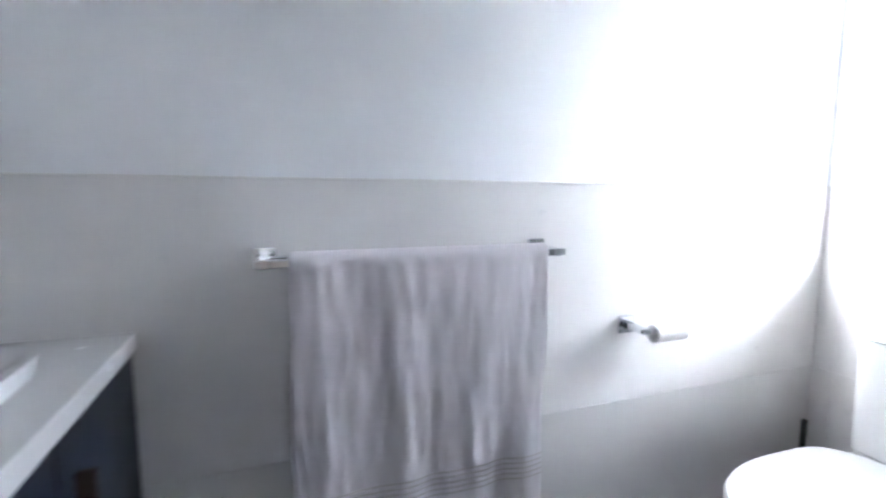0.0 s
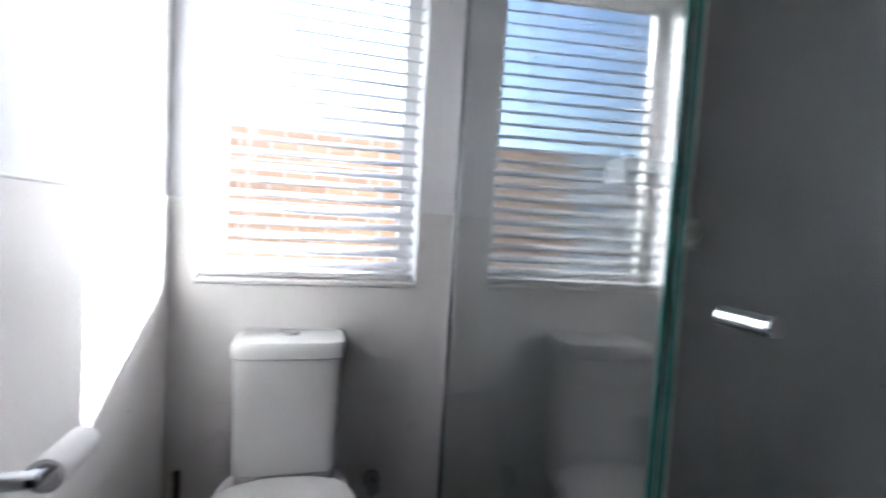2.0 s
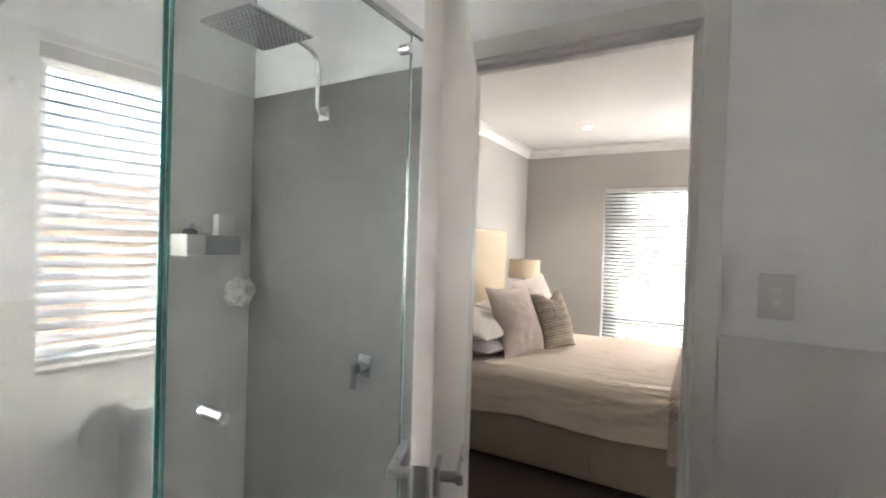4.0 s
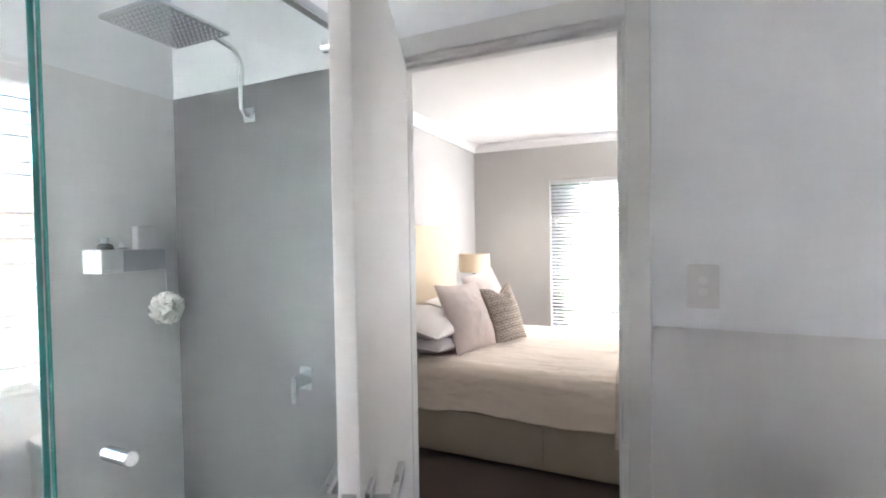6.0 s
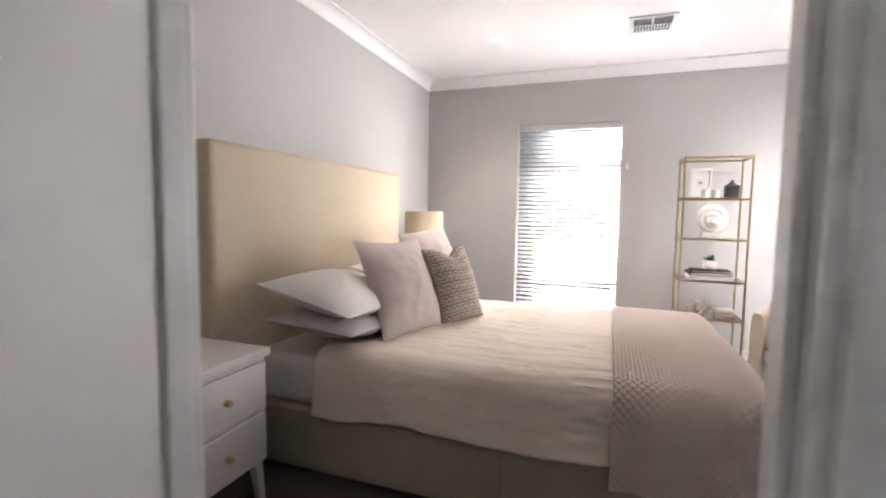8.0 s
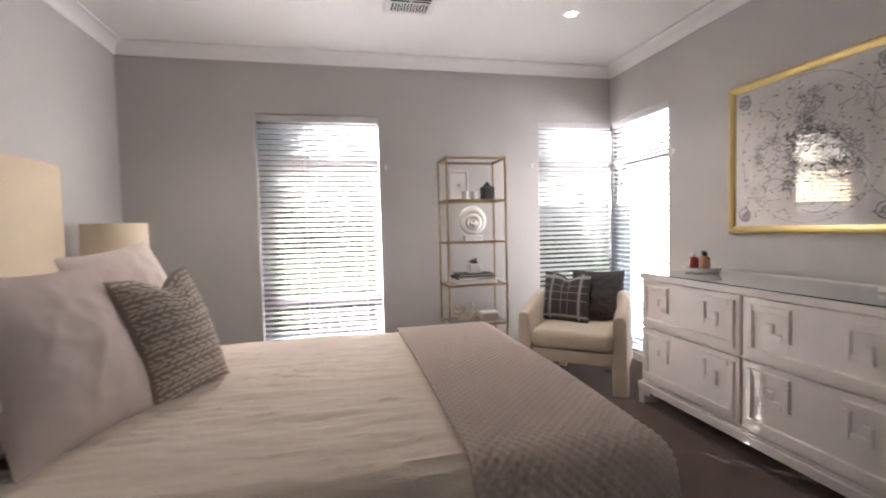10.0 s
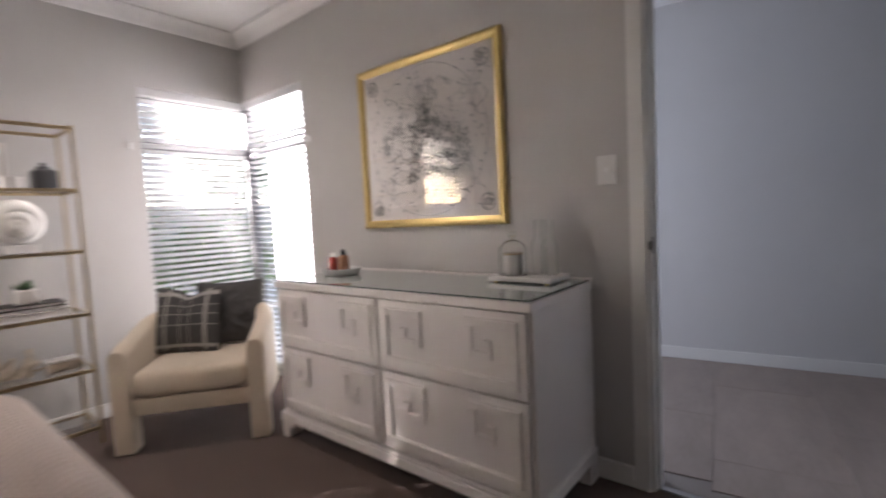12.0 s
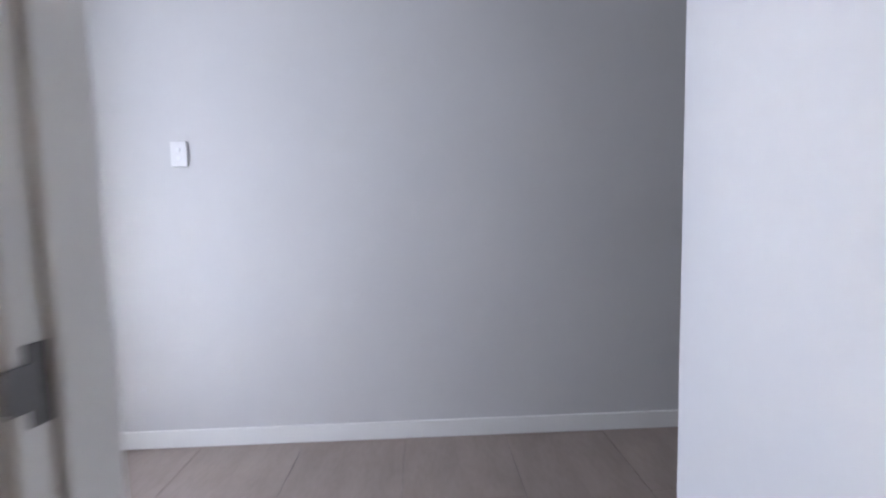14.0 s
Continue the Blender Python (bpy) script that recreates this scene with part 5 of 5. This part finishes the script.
blobs = [(0.02, 0.28, 0.055), (0.05, 0.22, 0.05), (0.0, 0.16, 0.06), (0.06, 0.12, 0.07), (0.1, 0.06, 0.07), (-0.02, 0.06, 0.08), (0.17, 0.02, 0.06), (-0.1, 0.06, 0.05), (-0.2, 0.08, 0.045), (0.24, -0.03, 0.05), (0.28, -0.10, 0.04), (-0.27, 0.03, 0.04), (-0.06, -0.04, 0.05), (-0.08, -0.13, 0.04), (-0.1, -0.2, 0.03), (0.18, -0.09, 0.045), (-0.3, -0.02, 0.03)]
for by, bz, br in blobs:
    for i in range(int(4600 * br * br) + 8):
        a, r = rnd.uniform(0, 2 * math.pi), br * math.sqrt(rnd.random())
        y, z = ay - by + r * math.cos(a), az + bz + r * math.sin(a)
        if rnd.random() < 0.6:
            ink_ring(y, z, rnd.uniform(0.007, 0.02), rnd.uniform(0.0022, 0.0036), 10, rnd.uniform(0.5, 1.2))
        else:
            c = rnd.uniform(0, math.pi)
            l = rnd.uniform(0.02, 0.05)
            ink_quad(y, z, l * math.cos(c), l * math.sin(c), 0.003)
for i in range(230):
    y, z = ay + rnd.uniform(-0.42, 0.42), az + rnd.uniform(-0.38, 0.38)
    c, l = rnd.gauss(0.5, 0.6), rnd.uniform(0.008, 0.022)
    ink_quad(y, z, l * math.cos(c), l * math.sin(c), rnd.uniform(0.004, 0.009))
for i in range(7):
    ink_ring(ay + rnd.uniform(-0.3, 0.3), az + rnd.uniform(-0.3, 0.3), rnd.uniform(0.06, 0.14), 0.003, 24, 1.0, rnd.uniform(0, 3), rnd.uniform(3.2, 5.5))
for i in range(26):
    y, z, c = ay + rnd.uniform(-0.34, 0.34), az + rnd.uniform(-0.3, 0.3), rnd.uniform(0, 6.283)
    for k in range(9):
        c += rnd.gauss(0, 0.55)
        ink_quad(y, z, 0.026 * math.cos(c), 0.026 * math.sin(c), 0.003)
        y, z = y + 0.022 * math.cos(c), z + 0.022 * math.sin(c)
        if abs(y - ay) > 0.41 or abs(z - az) > 0.37:
            break
part("drawing", bm, INK, paper, "fine grey ink line drawing")

# ---- etagere and its objects ----
EX0, EX1, EY0, EY1 = 0.815, 1.292, 4.625, 4.925
LEVELS = (0.10, 0.425, 0.738, 1.08, 1.412)
etagere = thing("etagere", "slim gold metal display shelf with glass shelves", "shelf")
r = 0.0075
for x in (EX0, EX1):
    for y in (EY0, EY1):
        part("post", boxes((x - r, y - r, 0, x + r, y + r, 1.75), bevel=0.0015), BRASS, etagere)
for z in (*LEVELS, 1.742):
    part("shelf_frame", boxes((EX0 + r, EY0 - r, z - 0.018, EX1 - r, EY0 + r, z), (EX0 + r, EY1 - r, z - 0.018, EX1 - r, EY1 + r, z), (EX0 - r, EY0 + r, z - 0.018, EX0 + r, EY1 - r, z), (EX1 - r, EY0 + r, z - 0.018, EX1 + r, EY1 - r, z), bevel=0.001), BRASS, etagere)
    if z < 1.7:
        g = part("glass_shelf", boxes((EX0 + r, EY0 + r, z - 0.008, EX1 - r, EY1 - r, z - 0.001)), CLEAR, etagere, "clear glass shelf")
        g.visible_shadow = False

pf = thing("photo_frame", "white framed picture with a wide white mount", "picture frame", (0.97, 4.87, 1.412))
part("frame", boxes((-0.085, -0.01, 0, -0.065, 0.012, 0.255), (0.065, -0.01, 0, 0.085, 0.012, 0.255), (-0.065, -0.01, 0, 0.065, 0.012, 0.02), (-0.065, -0.01, 0.235, 0.065, 0.012, 0.255), bevel=0.002), LACQUER, pf)
part("mount", boxes((-0.065, 0.0, 0.02, 0.065, 0.008, 0.235)), PAPER, pf, "white mount board")
part("picture", boxes((-0.025, -0.0015, 0.10, 0.025, -0.0003, 0.16)), CERAMIC, pf, "small pale picture")
part("mark", boxes((-0.012, -0.0028, 0.127, 0.012, -0.0018, 0.137)), SLATE, pf, "small dark mark")
jar = thing("lidded_jar", "dark slate ceramic jar with a lid", "jar", (1.185, 4.76, 1.412))
part("body", boxes((-0.052, -0.052, 0, 0.052, 0.052, 0.11), bevel=0.018, seg=4), SLATE, jar, smooth=True)
bm = bmesh.new()
lathe(bm, [(0.03, 0.11), (0.03, 0.125), (0.012, 0.128), (0.014, 0.145), (0.0, 0.148)], 20)
part("lid", bm, SLATE, jar, smooth=True)
for x, y in ((0.985, 4.72), (1.065, 4.74)):
    cp = thing("votive_cup", "small pale ceramic cup", "cup", (x, y, 1.412))
    bm = bmesh.new()
    lathe(bm, [(0.022, 0), (0.027, 0.005), (0.028, 0.065), (0.025, 0.065), (0.024, 0.01), (0.0, 0.009)], 24)
    part("cup", bm, CERAMIC, cp, smooth=True)
sc = thing("round_sculpture", "white swirled disc sculpture on a block base", "sculpture", (1.055, 4.77, 1.08))
part("base", boxes((-0.075, -0.04, 0, 0.075, 0.04, 0.045), bevel=0.004), CERAMIC, sc)
bm = bmesh.new()
for k, (rr, tr, oy, oz) in enumerate(((0.088, 0.030, 0.0, 0.0), (0.048, 0.024, -0.014, -0.008), (0.020, 0.018, -0.024, -0.012))):
    rings = []
    n, m = 40, 12
    for i in range(n):
        a = 2 * math.pi * i / n
        t = tr * (1 + 0.28 * math.sin(a + k))
        rings.append([bm.verts.new(((rr + t * math.cos(2 * math.pi * j / m)) * math.cos(a), oy + t * 0.9 * math.sin(2 * math.pi * j / m) + 0.008 * math.sin(a), 0.158 + oz + (rr + t * math.cos(2 * math.pi * j / m)) * math.sin(a))) for j in range(m)])
    for i in range(n):
        for j in range(m):
            bm.faces.new((rings[i][j], rings[(i + 1) % n][j], rings[(i + 1) % n][(j + 1) % m], rings[i][(j + 1) % m]))
part("swirl", bm, CERAMIC, sc, smooth=True)


def book(name, x, y, z, w, d, h, cover, turn, label):
    root = thing(name, label, "book", (x, y, z), turn)
    part("cover", boxes((-w / 2, -d / 2, 0, w / 2, d / 2, 0.003), (-w / 2, -d / 2, h - 0.003, w / 2, d / 2, h), (-w / 2, -d / 2, 0.003, -w / 2 + 0.003, d / 2, h - 0.003)), cover, root)
    part("page_block", boxes((-w / 2 + 0.003, -d / 2 + 0.004, 0.003, w / 2 - 0.004, d / 2 - 0.004, h - 0.003)), PAPER, root, "white page block")


book("book", 1.06, 4.78, 0.738, 0.33, 0.24, 0.035, CERAMIC, 0, "large white coffee-table book lying flat")
book("book", 1.05, 4.78, 0.7735, 0.31, 0.22, 0.022, BOOK_DARK, 2, "black coffee-table book lying flat")
book("book", 1.06, 4.78, 0.796, 0.29, 0.21, 0.018, BOOK_DARK, -3, "slim black book on top of the stack")
pot = thing("potted_plant", "small green succulent in a square white pot", "plant", (1.06, 4.77, 0.815))
part("pot", boxes((-0.045, -0.045, 0, 0.045, 0.045, 0.075), bevel=0.006), CERAMIC, pot)
bm = bmesh.new()
rnd = random.Random(3)
for i in range(60):
    a, e = rnd.uniform(0, 6.283), rnd.uniform(0.35, 1.4)
    d = Vector((math.cos(a) * math.cos(e), math.sin(a) * math.cos(e), math.sin(e)))
    s = d.cross(Vector((0, 0, 1))).normalized() * 0.008
    l = rnd.uniform(0.03, 0.06)
    o = Vector((rnd.uniform(-0.02, 0.02), rnd.uniform(-0.02, 0.02), 0.072))
    a_, b_, c_, d_ = (bm.verts.new(p) for p in (o, o + d * l * 0.6 + s, o + d * l, o + d * l * 0.6 - s))
    bm.faces.new((a_, b_, c_, d_))
part("leaves", bm, INDOOR_PLANT, pot, "small green leaves")
dw = thing("driftwood_ornament", "cream knobbly driftwood ornament", "ornament", (0.98, 4.77, 0.425))
bm = bmesh.new()
for i in range(9):
    a = rnd.uniform(0, 6.283)
    p0 = Vector((rnd.uniform(-0.06, 0.06), rnd.uniform(-0.04, 0.04), 0.012))
    p1 = p0 + Vector((math.cos(a) * 0.05, math.sin(a) * 0.03, rnd.uniform(0.03, 0.07)))
    p2 = p1 + Vector((math.cos(a + 0.8) * 0.04, math.sin(a + 0.8) * 0.03, rnd.uniform(0.01, 0.06)))
    bm = bmesh.new()
    tube(bm, [p0, p1, p2], rnd.uniform(0.011, 0.018), 8)
    part("branch", bm, CORAL, dw, smooth=True)
bx = thing("trinket_box", "small cream trinket box", "box", (1.18, 4.77, 0.425))
part("body", boxes((-0.07, -0.05, 0, 0.07, 0.05, 0.05), bevel=0.004), CORAL, bx)
part("lid", boxes((-0.073, -0.053, 0.0505, 0.073, 0.053, 0.066), bevel=0.004), CERAMIC, bx)

# ---- armchair ----
# local frame: the chair faces -y, the floor under its middle is the origin
CH_TURN = math.degrees(math.atan2(-0.413, 0.506))
chair = thing("armchair", "cream upholstered tub armchair with slab legs", "armchair", (1.785, 4.375, 0), CH_TURN)
CW, CD, CT = 0.335, 0.34, 0.10


def shell():
    bm = bmesh.new()
    path = []
    front, side = -CD, 0.02
    for y in (front - 0.006, *np.linspace(front + 0.008, side, 9)):
        path.append((-CW, y, (y - front) / (side - front)))
    rr = CW
    for a in np.linspace(math.pi, 0, 22)[1:-1]:
        path.append((rr * math.cos(a), side + 0.95 * rr * math.sin(a), 1 + math.sin(a)))
    for y in (*np.linspace(side, front + 0.008, 9), front - 0.006):
        path.append((CW, y, (y - front) / (side - front)))
    rows = []
    for i, (x, y, k) in enumerate(path):
        p, q = path[max(i - 1, 0)], path[min(i + 1, len(path) - 1)]
        d = Vector((q[0] - p[0], q[1] - p[1], 0)).normalized()
        n = Vector((d.y, -d.x, 0))
        top = 0.565 + 0.075 * min(max(k, 0), 1) ** 1.2 + 0.07 * max(0, k - 1)
        bot = 0.20
        t = CT / 2
        c = Vector((x, y, 0))
        prof = [(-t, bot), (-t, top - 0.055), (-t * 0.88, top - 0.026), (-t * 0.55, top - 0.007), (0, top), (t * 0.55, top - 0.007), (t * 0.88, top - 0.026), (t, top - 0.055), (t, bot)]
        if k < 0.06:
            prof = [(o * 0.86, z - 0.012 * (z > bot)) for o, z in prof]
        rows.append([c + n * o + Vector((0, 0, z)) for o, z in prof])
    return loft(bm, rows)


part("shell", shell(), UPHOLSTERY, chair, "curved upholstered back and arms", True)
for x in (-CW, CW):
    part("leg", boxes((x - CT / 2, -CD, 0.0, x + CT / 2, -CD + 0.10, 0.215), bevel=0.012, seg=3), UPHOLSTERY, chair, "upholstered slab leg", True)
    part("leg", boxes((x * 0.55 - 0.03, 0.24, 0.0, x * 0.55 + 0.03, 0.30, 0.215), bevel=0.008), UPHOLSTERY, chair, "upholstered rear leg", True)
part("seat_rail", boxes((-CW + CT / 2, -CD + 0.012, 0.20, CW - CT / 2, -CD + 0.06, 0.29), (-CW + CT / 2, -CD + 0.06, 0.21, CW - CT / 2, 0.2, 0.285), bevel=0.008), UPHOLSTERY, chair, smooth=True)
part("seat_cushion", boxes((-CW + CT / 2 + 0.004, -CD - 0.012, 0.292, CW - CT / 2 - 0.004, 0.24, 0.435), bevel=0.045, seg=5), UPHOLSTERY, chair, "plump loose seat cushion", True)
cm = chair.matrix_basis
cushion("cushion", 0.40, 0.40, 0.14, PLAID_GREY, "plain charcoal cushion against the chair back", cm @ pose(0.12, 0.155, 0.63, -16, 0, 6), 9)
pl = cushion("cushion", 0.40, 0.40, 0.14, PLAID_GREY, "charcoal plaid cushion with cream border stripes", cm @ pose(-0.11, 0.06, 0.62, -18, 0, -10), 8, wr=0.004, chop=0.045)
for lo, hi, vert in ((-0.58, -0.48, True), (0.60, 0.70, True), (-0.86, -0.76, False), (0.72, 0.86, False), (-0.07, -0.045, True), (0.2, 0.222, True), (-0.2, -0.178, False), (0.12, 0.142, False), (0.4, 0.42, False)):
    bm = bmesh.new()

    def on(a, b):
        body = (max(0, 1 - abs(a) ** 2.1) * max(0, 1 - abs(b) ** 2.1)) ** 0.7
        return (a * 0.2 * (1 - 0.06 * (1 - b * b) * a * a), -0.07 * body - (0.0065 + 0.0012 * vert) * min(1.0, 3 * body), b * 0.2 * (1 - 0.06 * (1 - a * a) * b * b) - dent(a, b, 0.045))

    grid_mesh(bm, 28, 3, lambda u, v: on(lo + (hi - lo) * v, -0.95 + 1.9 * u) if vert else on(-0.95 + 1.9 * u, lo + (hi - lo) * v))
    part("stripe", bm, PLAID_WHITE, pl, "cream woven stripe")

# ---- cord cleats beside the windows ----
def cord_cleat(x, y, z, turn):
    root = thing("cord_cleat", "small white blind cord cleat screwed to the wall", "cord cleat", (x, y, z), turn, "cord cleats by the windows")
    part("base", boxes((-0.011, -0.008, -0.018, 0.011, 0.0, 0.018), bevel=0.002), PLASTIC, root)
    for k in (-1, 1):
        bm = bmesh.new()
        cyl(bm, (0, -0.012, 0), (0, -0.022, k * 0.032), 0.005, 0.003, 8)
        part("horn", bm, PLASTIC, root, smooth=True)


cord_cleat(0.385, RY1 - 0.0005, 1.71, 0)
cord_cleat(1.695, RY1 - 0.0005, 1.73, 0)
cord_cleat(RX1 - 0.0005, 4.19, 1.73, -90)

# ---- hall floor tiles ----
tile_cuts = {}
for i in range(10):
    for j in range(-1, 3):
        y = -2.445 + 0.5 * i
        x0 = -0.03 - (j + 1) * 1.0 + (0.5 if i % 2 else 0.0)
        lo, hi = max(x0, -1.84 + 0.14 * (y + 0.25)), min(x0 + 1.0, 0.0)
        if hi - lo < 0.03:
            continue
        w = round(hi - lo, 3)
        if w not in tile_cuts:
            tile_cuts[w] = mesh_of("floor_tile", boxes((-w / 2 + 0.0007, -0.2493, -0.004, w / 2 - 0.0007, 0.2493, 0.004), bevel=0.0012, seg=1), FLOOR_TILE)
        t = part("floor_tile", tile_cuts[w], FLOOR_TILE, floor_hall)
        t.matrix_basis = hall_far(-(lo + hi) / 2, y, -0.0012)
setting("threshold_strip", boxes((RX1 + 0.03, HDOOR[0] + 0.021, -0.002, RX1 + 0.06, HDOOR[1] - 0.021, 0.006), bevel=0.002), SATIN, "thin metal strip between carpet and tiles", "trim")

# ---- garden ----
fence = setting("boundary_wall", boxes((-4.32, -8, -0.2, -4.12, 2.2, 1.9)), GROUT, "tan brick boundary wall beside the house", "wall")
br = mesh_of("brick", boxes((-0.006, -0.112, -0.036, 0.006, 0.112, 0.036), bevel=0.003, seg=1), BRICK)
for i in range(24):
    for j in range(12):
        b = part("brick", br, BRICK, fence)
        b.matrix_basis = pose(-4.1155, -1.6 + 0.235 * j + 0.117 * (i % 2), -0.15 + 0.086 * i)
setting("fence_garden", boxes((-14, 13.0, -0.2, 14, 13.15, 1.7)), RENDER, "tan rendered garden wall behind the shrubs", "wall")


def leaf_cloud(bm, centre, radii, count, size, rnd):
    for i in range(count):
        u, v, w = rnd.gauss(0, 0.45), rnd.gauss(0, 0.45), rnd.gauss(0, 0.45)
        c = Vector((centre[0] + u * radii[0], centre[1] + v * radii[1], centre[2] + w * radii[2]))
        if c.z < -0.15:
            continue
        d = Vector((rnd.gauss(0, 1), rnd.gauss(0, 1), rnd.gauss(0, 0.7))).normalized()
        s = d.cross(Vector((rnd.gauss(0, 1), rnd.gauss(0, 1), rnd.gauss(0, 1)))).normalized()
        l = size * rnd.uniform(0.6, 1.3)
        a_, b_, c_, d_ = (bm.verts.new(p) for p in (c, c + d * l * 0.55 + s * l * 0.28, c + d * l, c + d * l * 0.55 - s * l * 0.28))
        bm.faces.new((a_, b_, c_, d_))


def shrub_mesh(seed, leaf):
    rnd = random.Random(seed)
    bm = bmesh.new()
    for k in range(9):
        leaf_cloud(bm, (rnd.uniform(-0.5, 0.5), rnd.uniform(-0.4, 0.4), rnd.uniform(0.25, 1.15)), (0.34, 0.34, 0.3), 320, 0.085, rnd)
    stem = bmesh.new()
    for k in range(7):
        a = rnd.uniform(0, 6.28)
        tube(stem, [(0, 0, -0.02), (0.15 * math.cos(a), 0.15 * math.sin(a), 0.4), (0.4 * math.cos(a), 0.35 * math.sin(a), 1.0)], 0.014, 6)
    return mesh_of("leaves", bm, leaf), mesh_of("stems", stem, BARK)


SHRUBS = [shrub_mesh(1, LEAF), shrub_mesh(2, LEAF_DARK), shrub_mesh(3, LEAF)]
rnd = random.Random(8)
for k, (x, y, s) in enumerate(((-2.6, 8.0, 1.0), (-1.5, 8.6, 1.15), (-0.5, 7.9, 0.9), (0.5, 8.6, 1.2), (1.5, 8.2, 1.0), (2.6, 8.8, 1.25), (3.6, 8.0, 1.1), (-3.6, 9.2, 1.2), (-0.9, 10.6, 1.5), (1.2, 11.0, 1.5), (3.4, 11.2, 1.6), (-3.0, 11.2, 1.6))):
    sh = thing("shrub", "leafy green garden shrub", "shrub", (x, y, -0.2), rnd.uniform(0, 360), "garden shrubs")
    sh.scale = (s, s, s)
    lv, st = SHRUBS[k % 3]
    part("leaves", lv, LEAF, sh)
    part("stems", st, BARK, sh)


def tree(x, y, seed, h=4.2):
    rnd = random.Random(seed)
    root = thing("garden_tree", "slender leafy garden tree", "tree", (x, y, -0.2), group="garden trees")
    bm = bmesh.new()
    cyl(bm, (0, 0, 0), (0.08, 0.05, h * 0.5), 0.09, 0.06, 10)
    tips = []
    for k in range(9):
        a, z = rnd.uniform(0, 6.28), h * rnd.uniform(0.35, 0.5)
        p = Vector((0.08 * z / h, 0.05 * z / h, z))
        q = p + Vector((0.5 * math.cos(a), 0.5 * math.sin(a), h * 0.2))
        e = q + Vector((0.5 * math.cos(a + 0.4), 0.5 * math.sin(a + 0.4), h * rnd.uniform(0.1, 0.3)))
        tube(bm, [p, q, e], 0.024, 6)
        tips += [q, e]
    part("trunk", bm, BARK, root, smooth=True)
    bm = bmesh.new()
    for p in tips:
        leaf_cloud(bm, p, (0.62, 0.62, 0.5), 420, 0.10, rnd)
    part("crown", bm, LEAF_DARK, root)


# the tree at x -4.45 is unseen, added to shade window_1's blind from the sun
for x, y, sd in ((-1.7, 9.8, 21), (-1.2, 11.6, 25), (0.6, 9.8, 22), (2.0, 10.4, 26), (5.2, 10.6, 23), (-4.45, 7.31, 27), (-2.7, 11.3, 28)):
    tree(x, y, sd)
for x, y, sd, h in ((-0.75, 9.5, 31, 2.9), (-0.05, 10.2, 32, 2.5), (0.75, 10.8, 33, 2.6)):
    tree(x, y, sd, h)
stand = thing("garden_stand", "grey folding garden stand with crossed legs", "garden stand", (0.0, 6.6, -0.2))
bm = bmesh.new()
for x in (-0.22, 0.02):
    for y in (-0.12, 0.12):
        cyl(bm, (x, y, 0.0), (x - 0.12, y, 0.62), 0.014, n=8)
        cyl(bm, (x, y, 0.0), (x + 0.12, y, 0.62), 0.014, n=8)
part("leg_frame", bm, DARK_METAL, stand)
part("top", boxes((-0.36, -0.16, 0.62, 0.16, 0.16, 0.64), bevel=0.004), DARK_METAL, stand)
